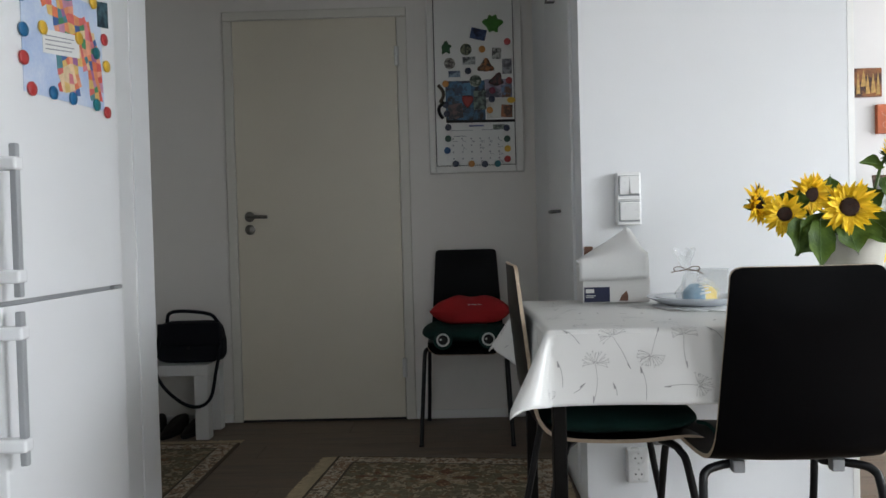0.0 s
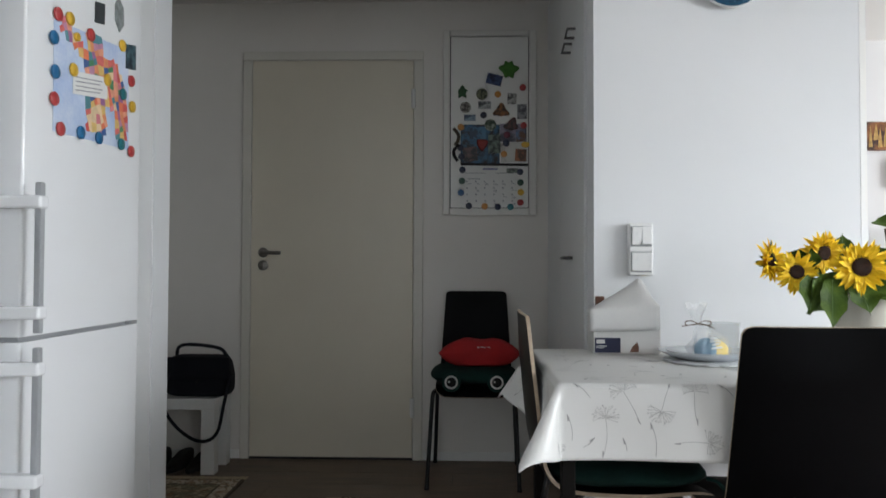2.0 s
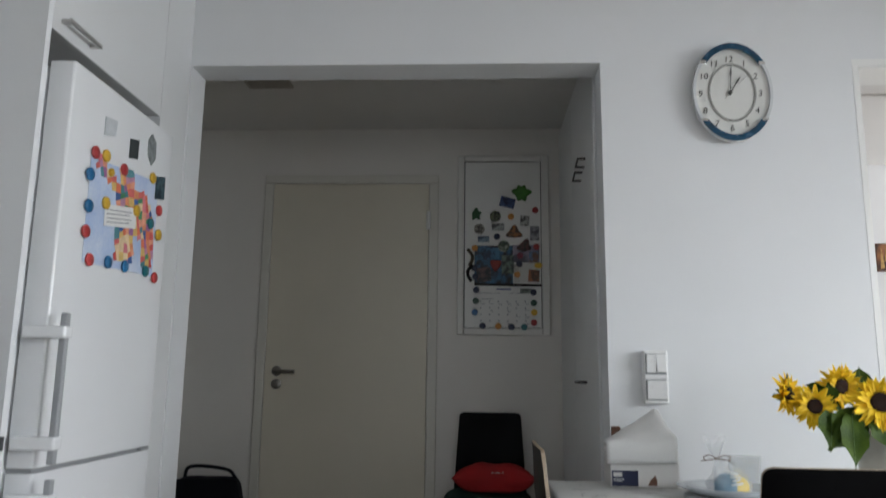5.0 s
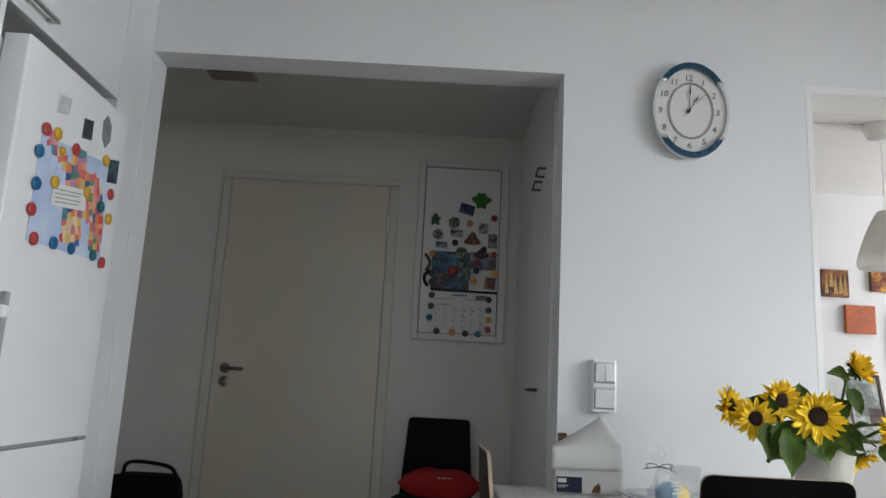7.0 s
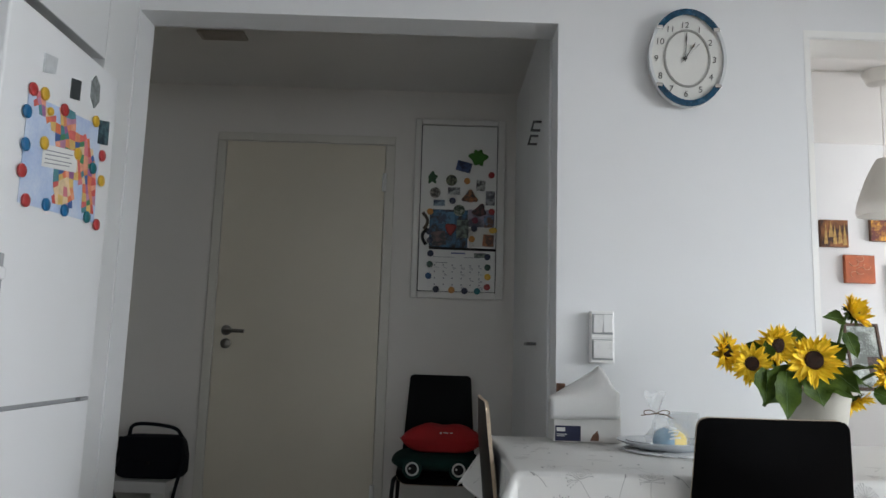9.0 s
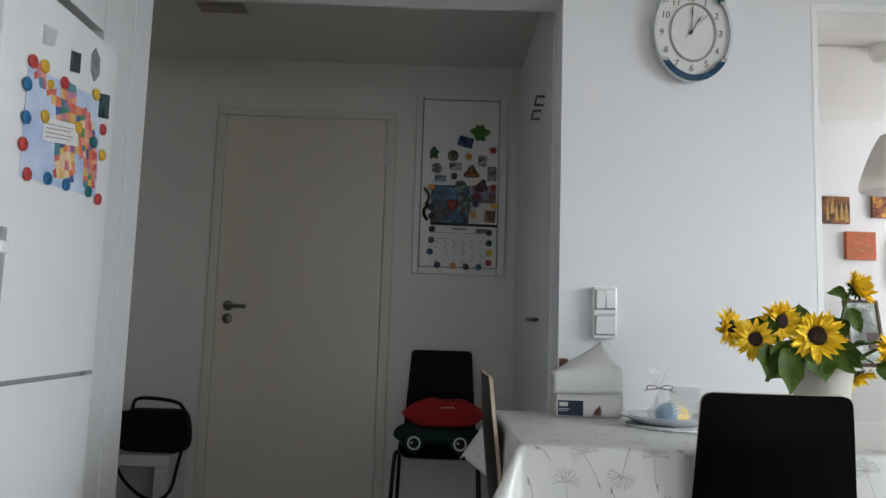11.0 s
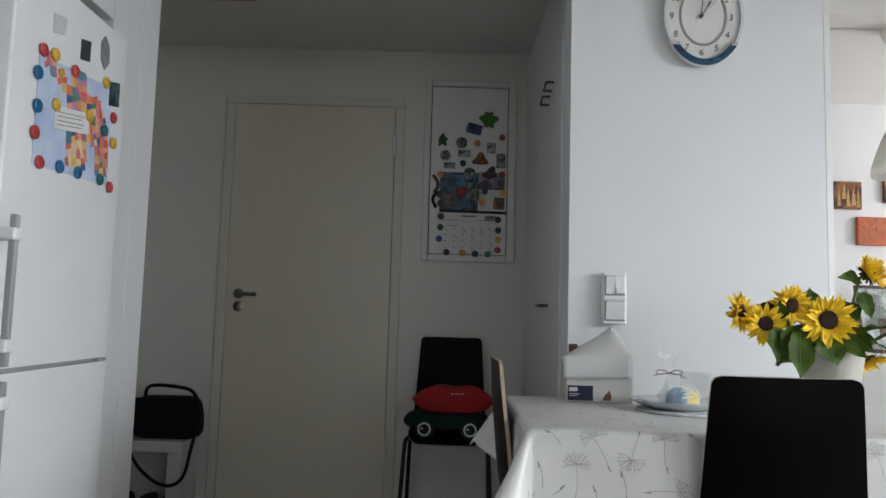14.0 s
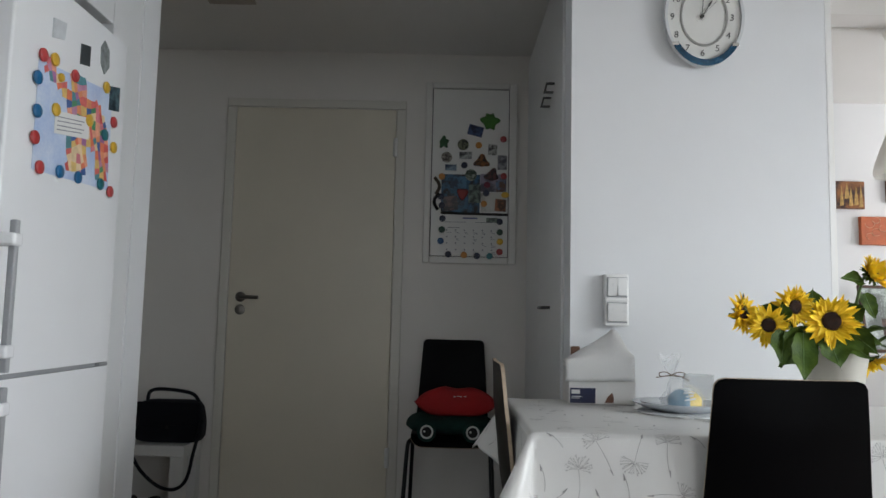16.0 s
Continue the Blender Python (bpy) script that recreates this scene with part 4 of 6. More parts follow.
for k in range(9):
    t = -1 + k / 4
    s = (1 - abs(t) ** 3.5 * 0.10)
    rows.append([bm.verts.new((-1.216 + x * s * (1 - 0.10 * max(0, z) / 0.1), 3.67 + 0.062 * t * (1 - 2.0 * max(0, z)) , 0.455 + z * s)) for x, z in pts])
for a, b in zip(rows, rows[1:]):
    for i in range(40):
        bm.faces.new((a[i], a[(i + 1) % 40], b[(i + 1) % 40], b[i]))
bm.faces.new(rows[0])
bm.faces.new(rows[-1][::-1])
body = part("body", bm, M_BAG, hb, smooth=True)
part("flap", box(-1.358, -1.058, 3.604, 3.610, 0.44, 0.548, bevel=0.003), M_BAG, hb)
part("clasp", box(-1.218, -1.203, 3.598, 3.604, 0.425, 0.438, bevel=0.002), M_SHOE, hb)
part("carry_handle", tube(B(), curve([(-1.335, 3.67, 0.545), (-1.322, 3.66, 0.588), (-1.28, 3.655, 0.603), (-1.19, 3.655, 0.599), (-1.115, 3.66, 0.583), (-1.085, 3.67, 0.545)], 6), 0.0085, 8), M_BAG, hb, smooth=True)
part("shoulder_strap", tube(B(), curve([(-1.345, 3.60, 0.47), (-1.352, 3.545, 0.36), (-1.31, 3.54, 0.26), (-1.22, 3.54, 0.18), (-1.14, 3.54, 0.163), (-1.085, 3.54, 0.21), (-1.06, 3.545, 0.33), (-1.045, 3.60, 0.47)], 7), 0.008, 8), M_BAG, hb, smooth=True)


def shoe(x, y, yaw, label):
    sh = thing("shoe", (x, y, 0), label, "shoe", "shoes under the table")
    m = pose(x, y, 0, 0, 0, yaw)
    sole = []
    for i in range(24):
        a = math.tau * i / 24
        sole.append((0.043 * math.sin(a) * (1 - 0.12 * math.cos(a)), 0.135 * math.cos(a)))
    bm = B()
    rows = [[bm.verts.new(m @ Vector((px * k, py * k2, z))) for px, py in sole] for k, k2, z in ((0.95, 0.98, 0.001), (1, 1, 0.012), (0.98, 0.99, 0.02))]
    for a, b in zip(rows, rows[1:]):
        for i in range(24):
            bm.faces.new((a[i], a[(i + 1) % 24], b[(i + 1) % 24], b[i]))
    bm.faces.new(rows[0][::-1])
    bm.faces.new(rows[-1])
    part("sole", bm, M_PUPIL, sh, smooth=True)
    bm = B()
    rows = []
    for k, k2, z in ((0.95, 0.97, 0.0205), (0.93, 0.95, 0.04), (0.72, 0.80, 0.058), (0.52, 0.55, 0.068)):
        rows.append([bm.verts.new(m @ Vector((px * k, py * k2 - 0.05 * max(0, z - 0.03) / 0.04, z - 0.2 * max(0, py) * (z / 0.068)))) for px, py in sole])
    for a, b in zip(rows, rows[1:]):
        for i in range(24):
            bm.faces.new((a[i], a[(i + 1) % 24], b[(i + 1) % 24], b[i]))
    bm.faces.new(rows[-1])
    part("upper", bm, M_SHOE, sh, smooth=True)


for x, y, r in ((-1.22, 3.70, 172), (-1.325, 3.69, 176), (-1.43, 3.70, 184)):
    shoe(x, y, r, "dark worn shoe under the side table")


# ---- patterned rugs ----
def rug_mat(name, cols, scale):
    m = bpy.data.materials.new(name)
    m.use_nodes = True
    t = m.node_tree
    p = t.nodes["Principled BSDF"]
    co = t.nodes.new("ShaderNodeTexCoord")
    v = t.nodes.new("ShaderNodeTexVoronoi")
    v.inputs["Scale"].default_value = scale
    w = t.nodes.new("ShaderNodeTexNoise")
    w.inputs["Scale"].default_value, w.inputs["Detail"].default_value = scale * 0.7, 5
    f = t.nodes.new("ShaderNodeTexNoise")
    f.inputs["Scale"].default_value = 500
    for q in (v, w, f):
        t.links.new(co.outputs["Object"], q.inputs["Vector"])
    mix = t.nodes.new("ShaderNodeMath")
    mix.operation = "MULTIPLY_ADD"
    mix.inputs[1].default_value = 0.55
    sep = t.nodes.new("ShaderNodeSeparateColor")
    t.links.new(v.outputs["Color"], sep.inputs["Color"])
    t.links.new(sep.outputs["Red"], mix.inputs[0])
    t.links.new(w.outputs["Fac"], mix.inputs[2])
    r = t.nodes.new("ShaderNodeValToRGB")
    r.color_ramp.interpolation = "CONSTANT"
    el = r.color_ramp.elements
    el[0].position, el[0].color = 0.0, (*cols[0], 1)
    el[1].position, el[1].color = 0.95, (*cols[-1], 1)
    for i, c in enumerate(cols[1:-1]):
        e = el.new(0.45 + 0.5 * i / (len(cols) - 2))
        e.color = (*c, 1)
    t.links.new(mix.outputs[0], r.inputs["Fac"])
    t.links.new(r.outputs["Color"], p.inputs["Base Color"])
    p.inputs["Roughness"].default_value = 0.95
    b = t.nodes.new("ShaderNodeBump")
    b.inputs["Strength"].default_value, b.inputs["Distance"].default_value = 0.8, 0.003
    t.links.new(f.outputs["Fac"], b.inputs["Height"])
    t.links.new(b.outputs["Normal"], p.inputs["Normal"])
    return m


M_RUGF = rug_mat("rug_field_wool", [(0.17, 0.145, 0.085), (0.13, 0.11, 0.065), (0.20, 0.17, 0.105), (0.15, 0.115, 0.065), (0.38, 0.32, 0.22), (0.19, 0.12, 0.06)], 42)
M_RUGB = rug_mat("rug_border_wool", [(0.46, 0.39, 0.29), (0.16, 0.12, 0.08), (0.54, 0.47, 0.36), (0.28, 0.18, 0.11), (0.52, 0.45, 0.34)], 52)
M_RUGD = mat("rug_dark_stripe", (0.10, 0.078, 0.05), 0.95, 0.2, 60, 0.5, 400)
M_FRINGE = mat("cream_fringe", (0.52, 0.42, 0.27), 0.95, 0.12, 40, 0.5, 300)


M_MEDAL = [rug_mat("rug_rust_motif", [(0.27, 0.12, 0.06), (0.15, 0.07, 0.035), (0.32, 0.20, 0.11)], 90), rug_mat("rug_pale_motif", [(0.50, 0.41, 0.28), (0.30, 0.22, 0.13), (0.54, 0.46, 0.33)], 90)]


def rug(x0, x1, y0, y1, fringe, yaw, label, medals):
    rg = thing("rug", ((x0 + x1) / 2, (y0 + y1) / 2, 0), label, "rug")
    m = Matrix.Translation(((x0 + x1) / 2, (y0 + y1) / 2, 0)) @ pose(0, 0, 0, 0, 0, yaw) @ Matrix.Translation((-(x0 + x1) / 2, -(y0 + y1) / 2, 0))

    def band(bm, i, w, z):
        slab(bm, x0 + i, x1 - i, y0 + i, y0 + i + w, 0.0005, z, m=m)
        slab(bm, x0 + i, x1 - i, y1 - i - w, y1 - i, 0.0005, z, m=m)
        slab(bm, x0 + i, x0 + i + w, y0 + i + w, y1 - i - w, 0.0005, z, m=m)
        slab(bm, x1 - i - w, x1 - i, y0 + i + w, y1 - i - w, 0.0005, z, m=m)
        return bm
    part("edging", band(B(), 0, 0.012, 0.009), M_RUGD, rg, "dark bound edge")
    part("outer_border", band(B(), 0.0122, 0.068, 0.010), M_RUGB, rg, "pale flowered border")
    part("stripe", band(B(), 0.0804, 0.010, 0.0095), M_RUGD, rg, "dark stripe")
    part("field", slab(B(), x0 + 0.0906, x1 - 0.0906, y0 + 0.0906, y1 - 0.0906, 0.0005, 0.010, m=m), M_RUGF, rg, "brown and beige patterned field")
    for cx, cy, rad in medals:
        for k in range(8):
            a = k * math.tau / 8
            q = []
            for t, wd in ((0.25, 0.0), (0.55, 0.20), (0.8, 0.16), (1.0, 0.0), (0.8, -0.16), (0.55, -0.20)):
                q.append(m @ Vector((cx + rad * 1.25 * (t * math.cos(a) - wd * math.sin(a)), cy + rad * (t * math.sin(a) + wd * math.cos(a)), 0.0101)))
            bm = B()
            lo = [bm.verts.new(v) for v in q]
            hi = [bm.verts.new(v + Vector((0, 0, 0.0009))) for v in q]
            bm.faces.new(hi)
            bm.faces.new(lo[::-1])
            for i in range(6):
                bm.faces.new((lo[i], lo[(i + 1) % 6], hi[(i + 1) % 6], hi[i]))
            part("woven_petal", bm, M_MEDAL[k % 2], rg)
        part("woven_centre", lathe(B(), [(rad * 0.26, 0.0101), (rad * 0.24, 0.0112)], (cx, cy, 0), 14), M_MEDAL[1], rg)
    r = random.Random(3)
    bm = B()
    for side in fringe:
        n = 150
        for i in range(n):
            t = (i + 0.5) / n
            ln, dv = r.uniform(0.055, 0.075), r.uniform(-0.004, 0.004)
            if side in "xX":
                y, xa = y0 + (y1 - y0) * t, (x0 - 0.0005 if side == "x" else x1 + 0.0005)
                s = -1 if side == "x" else 1
                q = [(xa, y - 0.0034, 0.005), (xa, y + 0.0034, 0.005), (xa + s * ln, y + dv + 0.0034, 0.0015), (xa + s * ln, y + dv - 0.0034, 0.0015)]
            else:
                x, ya = x0 + (x1 - x0) * t, (y0 - 0.0005 if side == "y" else y1 + 0.0005)
                s = -1 if side == "y" else 1
                q = [(x - 0.0034, ya, 0.005), (x + 0.0034, ya, 0.005), (x + dv + 0.0034, ya + s * ln, 0.0015), (x + dv - 0.0034, ya + s * ln, 0.0015)]
            vs_, lo_ = [], []
            for c in q:
                w = m @ Vector(c)
                over = max(0.0, w.x - 0.484)     # fringe turned up against the closet
                if x0 > -1:
                    w = Vector((w.x - over, w.y, w.z + over))
                vs_.append(bm.verts.new(w))
                lo_.append(bm.verts.new(w - Vector((-0.0012 if over and x0 > -1 else 0, 0, 0.0012))))
            bm.faces.new(vs_)
            bm.faces.new(lo_[::-1])
            for k in range(4):
                bm.faces.new((vs_[k], lo_[k], lo_[(k + 1) % 4], vs_[(k + 1) % 4]))
    tagged(part("fringe", bm, M_FRINGE, rg, "cream knotted fringe"), kind="stuff")


rug(-0.490, 0.425, 2.335, 3.185, "xX", -6.2, "brown and beige oriental rug with cream fringe", [(-0.27, 2.93, 0.06), (0.0, 2.93, 0.105), (0.27, 2.93, 0.06), (-0.25, 2.60, 0.06), (-0.03, 2.60, 0.105), (0.22, 2.6, 0.06)])
rug(-1.62, -0.93, 2.55, 3.465, "Yy", 0.5, "worn brown oriental rug in the hall corner", [(-1.28, 3.22, 0.09), (-1.28, 2.95, 0.09), (-1.28, 2.7, 0.09)])


# ---- cabinet panel in the hall wall with calendar and magnets ----
DOTS = {"red": (0.36, 0.03, 0.03), "yellow": (0.72, 0.44, 0.04), "orange": (0.62, 0.28, 0.06), "blue": (0.012, 0.09, 0.24), "navy": (0.012, 0.022, 0.06), "teal": (0.015, 0.17, 0.20), "green": (0.02, 0.07, 0.05), "maroon": (0.18, 0.02, 0.05)}
M_DOT = {k: mat("magnet_" + k, c, 0.35, 0.05, 40, coat=0.2) for k, c in DOTS.items()}
P = HY - 0.018
pn = thing("wall_panel", (0.2, HY, 1.25), "white wall cabinet door in a moulded frame", "panel")
bm = B()
for x0, x1, z0, z1 in ((-0.038, -0.004, 1.252, 2.205), (0.401, 0.441, 1.252, 2.205), (-0.0035, 0.4005, 1.252, 1.288), (-0.0035, 0.4005, 2.175, 2.205)):
    slab(bm, x0, x1, HY - 0.026, HY, z0, z1, bevel=0.006)
part("frame", bm, M_FRAME, pn)
# near-black sheet puts the seam's shade round the door into colour
part("gap", box(-0.0038, 0.4008, HY - 0.008, HY - 0.001, 1.2885, 2.1745), M_GAP, pn)
part("door", box(0.0, 0.397, P, HY - 0.0085, 1.291, 2.1705, bevel=0.002), M_TRIM, pn)


def bp(cx, cy):
    """Panel place of a point of its layout sheet."""
    v = (cy - 72) / 838
    return (cx - (85 - 23 * v)) / 380 * 0.397, 2.1705 - v * 0.8795


def disc(bm, x, z, r, y, th=0.005, seg=20, sx=1.0):
    return plate_shape(bm, [(x + sx * r * math.cos(i * math.tau / seg), z + r * math.sin(i * math.tau / seg)) for i in range(seg)], y - th, y)


def card(bm, x, z, w, h, y, turn=0.0, th=0.0012):
    c, s = math.cos(radians(turn)), math.sin(radians(turn))
    return plate_shape(bm, [(x + c * a - s * b, z + s * a + c * b) for a, b in ((-w / 2, -h / 2), (w / 2, -h / 2), (w / 2, h / 2), (-w / 2, h / 2))], y - th, y)


def photo(name, cols, scale):
    m = mat(name, tuple(min(0.9, c * 1.15) for c in cols[0]), 0.35, 0.1, scale, color2=tuple(c * 0.55 for c in cols[1]))
    for q in m.node_tree.nodes:
        if q.type == "VALTORGB":
            q.color_ramp.elements[0].position, q.color_ramp.elements[1].position = 0.56, 0.74
    return m


S = 0.397 / 380
cal = thing("wall_calendar", (0.2, P, 1.35), "white month calendar with a dark photo above, held by magnets", "calendar")
x, z = bp(255, 802)
sheet_c = part("month_sheet", card(B(), x, z, 0.300, 0.192, P - 0.0004), M_PAPER, cal, "white month sheet")
x, z = bp(283, 700)
part("binding_strip", card(B(), x, z, 0.345, 0.013, P - 0.0005, -0.6, 0.003), M_PUPIL, cal, "black binding strip")
x, z = bp(215, 602)
part("picture_sheet", card(B(), x, z, 0.200, 0.205, P - 0.0004), photo("dark_sea_print", [(0.03, 0.11, 0.21), (0.010, 0.014, 0.025)], 24), cal, "dark blue picture sheet")
x, z = bp(370, 730)
part("picture_corner", card(B(), x, z, 0.06, 0.024, P - 0.0017, 0, 0.0006), photo("grey_green_print", [(0.22, 0.25, 0.22), (0.12, 0.15, 0.13)], 30), cal)
M_INK = mat("grey_ink", (0.28, 0.29, 0.33), 0.6, 0.1, 40)
M_INKB = mat("blue_ink", (0.10, 0.13, 0.32), 0.6, 0.1, 40)
for cx, cy, w, h, mm in ((262, 722, 0.075, 0.007, M_INKB), (180, 770, 0.062, 0.0035, M_INK), (190, 742, 0.11, 0.0025, M_INK), (330, 742, 0.09, 0.0025, M_INK)):
    x, z = bp(cx, cy)
    part("print_bar", card(B(), x, z, w, h, P - 0.0018, 0, 0.0003), mm, sheet_c)
rnd = random.Random(11)
for r_ in range(4):
    for c_ in range(6):
        x, z = bp(145 + c_ * 44, 790 + r_ * 32)
        bm = B()
        card(bm, x, z + 0.008, 0.007, 0.007, P - 0.0018, 0, 0.0003)
        for k in range(rnd.randint(0, 2)):
            card(bm, x + 0.010 + rnd.uniform(-0.004, 0.004), z - 0.004 - 0.006 * k, rnd.uniform(0.012, 0.026), 0.0022, P - 0.0018, rnd.uniform(-25, 5), 0.0003)
        part("date_bar", bm, M_INK, sheet_c)


def magnet(label, cx, cy, make, material, category="magnet"):
    x, z = bp(cx, cy)
    return single("fridge_magnet", make(x, z), material, label, category, group="magnets on the panel")


CARDS = [
    ("dark blue picture card held on the panel", 293, 283, 75, 52, -14, [(0.05, 0.09, 0.22), (0.015, 0.025, 0.09)], 26),
    ("small black-and-white photo magnet", 377, 381, 50, 70, -3, [(0.42, 0.42, 0.40), (0.05, 0.05, 0.05)], 34),
    ("white-framed dark landscape photo magnet", 242, 411, 70, 48, 0, [(0.40, 0.42, 0.42), (0.05, 0.06, 0.07)], 34),
    ("grey striped photo magnet", 424, 441, 46, 72, 0, [(0.28, 0.28, 0.30), (0.12, 0.12, 0.15)], 40),
    ("blue seaside photo magnet", 168, 473, 64, 40, 0, [(0.22, 0.30, 0.38), (0.02, 0.07, 0.16)], 26),
    ("lilac and grey postcard under magnets", 378, 545, 130, 88, 0, [(0.26, 0.23, 0.30), (0.11, 0.11, 0.16)], 16),
    ("blue picture with white mount", 205, 545, 80, 60, 0, [(0.06, 0.18, 0.32), (0.02, 0.06, 0.14)], 24),
    ("white note card with a print", 378, 640, 126, 96, 2, [(0.56, 0.55, 0.52), (0.50, 0.48, 0.45)], 10),
    ("reddish brown photo magnet", 412, 655, 54, 60, -4, [(0.34, 0.12, 0.05), (0.14, 0.06, 0.03)], 36),
    ("blue and orange photo magnet", 415, 560, 46, 58, 4, [(0.12, 0.20, 0.34), (0.24, 0.11, 0.06)], 34),
    ("green marbled picture magnet", 285, 600, 60, 90, 0, [(0.14, 0.20, 0.17), (0.03, 0.05, 0.05)], 34),
    ("dark harbour photo magnet", 165, 650, 70, 70, 6, [(0.12, 0.07, 0.07), (0.02, 0.03, 0.05)], 34),
]
for i, (lb, cx, cy, w, h, a, cols, sc) in enumerate(CARDS):
    th = 0.0020 + 0.0003 * i
    ink = photo("photo_print_%s" % lb.split()[0], cols, sc)
    if not lb.startswith(("small black", "white-framed", "blue seaside")):
        magnet(lb, cx, cy, lambda x, z: card(B(), x, z, w * S, h * S, P - 0.0017, a, th), ink)
        continue
    x, z = bp(cx, cy)
    mounted = thing("fridge_magnet", (x, P, z), lb, "magnet", "magnets on the panel")
    part("mount", card(B(), x, z, w * S, h * S, P - 0.0017, a, th), M_PAPER, mounted, "white mount")
    part("print", card(B(), x, z + 0.04 * h * S, w * S * 0.88, h * S * 0.76, P - 0.0019 - th, a, 0.0003), ink, mounted, "dark picture")
M_FROG = mat("green_rubber", (0.05, 0.20, 0.02), 0.45, 0.12, 30)


def blob(x, z, r, lobes, th=0.012):
    """A soft lobed rubber shape."""
    bm = B()
    n = 44
    rows = []
    for k, s in ((0, 1.0), (0.6, 0.97), (1.0, 0.75)):
        row = []
        for i in range(n):
            a = i * math.tau / n
            q = r * s * (0.66 + sum(h * math.exp(-(((a - c + math.pi) % math.tau - math.pi) / w) ** 2) for c, h, w in lobes))
            row.append(bm.verts.new((x + q * math.cos(a), P - 0.0003 - th * k, z + q * math.sin(a))))
        rows.append(row)
    for a, b in zip(rows, rows[1:]):
        for i in range(n):
            bm.faces.new((a[i], a[(i + 1) % n], b[(i + 1) % n], b[i]))
    bm.faces.new(rows[0])
    bm.faces.new(rows[-1][::-1])
    return bm


magnet("bright green lobed rubber magnet", 365, 235, lambda x, z: blob(x, z, 0.052, [(0.15, 0.42, 0.35), (2.9, 0.38, 0.35), (1.2, 0.28, 0.25), (1.95, 0.26, 0.25), (4.3, 0.2, 0.3), (5.2, 0.3, 0.25)]), M_FROG)
magnet("small dark green rubber magnet", 133, 343, lambda x, z: blob(x, z, 0.032, [(1.5, 0.45, 0.4), (4.2, 0.5, 0.3), (5.3, 0.5, 0.3), (0.3, 0.3, 0.3)], 0.008), mat("dark_green_rubber", (0.02, 0.10, 0.03), 0.5, 0.2, 40))
magnet("round olive picture magnet", 230, 355, lambda x, z: disc(B(), x, z, 0.029, P - 0.0003, 0.006), photo("olive_print", [(0.16, 0.17, 0.10), (0.04, 0.05, 0.03)], 60))
magnet("round pale picture magnet", 148, 420, lambda x, z: disc(B(), x, z, 0.028, P - 0.0003, 0.006), photo("pale_print", [(0.36, 0.34, 0.30), (0.10, 0.08, 0.07)], 60))
magnet("orange-brown magnet shaped like rock", 322, 438, lambda x, z: blob(x, z, 0.040, [(1.5, 0.4, 0.5), (3.5, 0.5, 0.4), (5.9, 0.5, 0.4)], 0.01), photo("rock_print", [(0.30, 0.11, 0.03), (0.04, 0.03, 0.02)], 50))
magnet("dark red mountain-shaped magnet", 370, 510, lambda x, z: blob(x, z, 0.040, [(1.2, 0.5, 0.5), (3.3, 0.4, 0.4), (6.0, 0.3, 0.4)], 0.010), photo("maroon_print", [(0.10, 0.03, 0.03), (0.03, 0.02, 0.02)], 50))
magnet("green and white picture magnet", 268, 507, lambda x, z: disc(B(), x, z, 0.030, P - 0.0025, 0.006), photo("green_white_print", [(0.30, 0.34, 0.28), (0.02, 0.07, 0.03)], 55))
magnet("soft red lobed rubber magnet", 225, 602, lambda x, z: blob(x, z, 0.036, [(2.4, 0.3, 0.5), (0.6, 0.3, 0.5), (4.7, 0.25, 0.4)], 0.009), mat("red_rubber", (0.30, 0.025, 0.02), 0.45, 0.1, 30))
magnet("small yellow insect-shaped magnet", 436, 604, lambda x, z: disc(B(), x, z, 0.015, P - 0.005, 0.006, sx=1.4), M_DOT["yellow"])
M_BANANA = mat("brown_wood_magnet", (0.07, 0.05, 0.025), 0.5, 0.2, 30)
for cy0, lb, col in ((565, "curved brown banana magnet", M_BANANA), (645, "curved black banana magnet", M_PUPIL)):
    pts = [bp(85 + 2, cy0 - 42), bp(108, cy0 - 12), bp(108, cy0 + 15), bp(92, cy0 + 42)]
    if cy0 == 645:
        pts = [bp(112, 605), bp(88, 628), bp(86, 655), bp(102, 684)]
    bm = tube(B(), curve([(a, P - 0.009, b) for a, b in pts], 5), 0.0085, 8)
    single("fridge_magnet", bm, col, lb, "magnet", group="magnets on the panel", smooth=True)
for cx, cy, c in ((308, 357, "orange"), (431, 324, "red"), (235, 459, "navy"), (123, 518, "orange"), (347, 556, "maroon"), (342, 597, "navy"), (330, 650, "orange"), (430, 510, "red"), (118, 618, "navy"), (122, 662, "navy"), (125, 727, "navy"), (122, 781, "green"), (115, 838, "blue"), (152, 903, "navy"), (229, 905, "orange"), (293, 908, "navy"), (355, 908, "teal"), (407, 737, "navy"), (407, 789, "green"), (407, 836, "yellow"), (404, 886, "red")):
    x, z = bp(cx, cy)
    bm = lathe(B(), [(0.0165, 0), (0.0165, 0.006), (0.0135, 0.008)], seg=22, m=pose(x, P - 0.0042, z, 90))
    single("fridge_magnet", bm, M_DOT[c], "round %s plastic panel magnet" % ("dark blue" if c == "navy" else c), "magnet", group="magnets on the panel", smooth=True)

# ---- poster, notes and magnets on the fridge door ----
FM = FX + 0.0004


def fcard(bm, pts, x0, x1):
    a = [bm.verts.new((x0, y, z)) for y, z in pts]
    b = [bm.verts.new((x1, y, z)) for y, z in pts]
    bm.faces.new(a[::-1])
    bm.faces.new(b)
    for i in range(len(pts)):
        j = (i + 1) % len(pts)
        bm.faces.new((a[i], a[j], b[j], b[i]))
    return bm


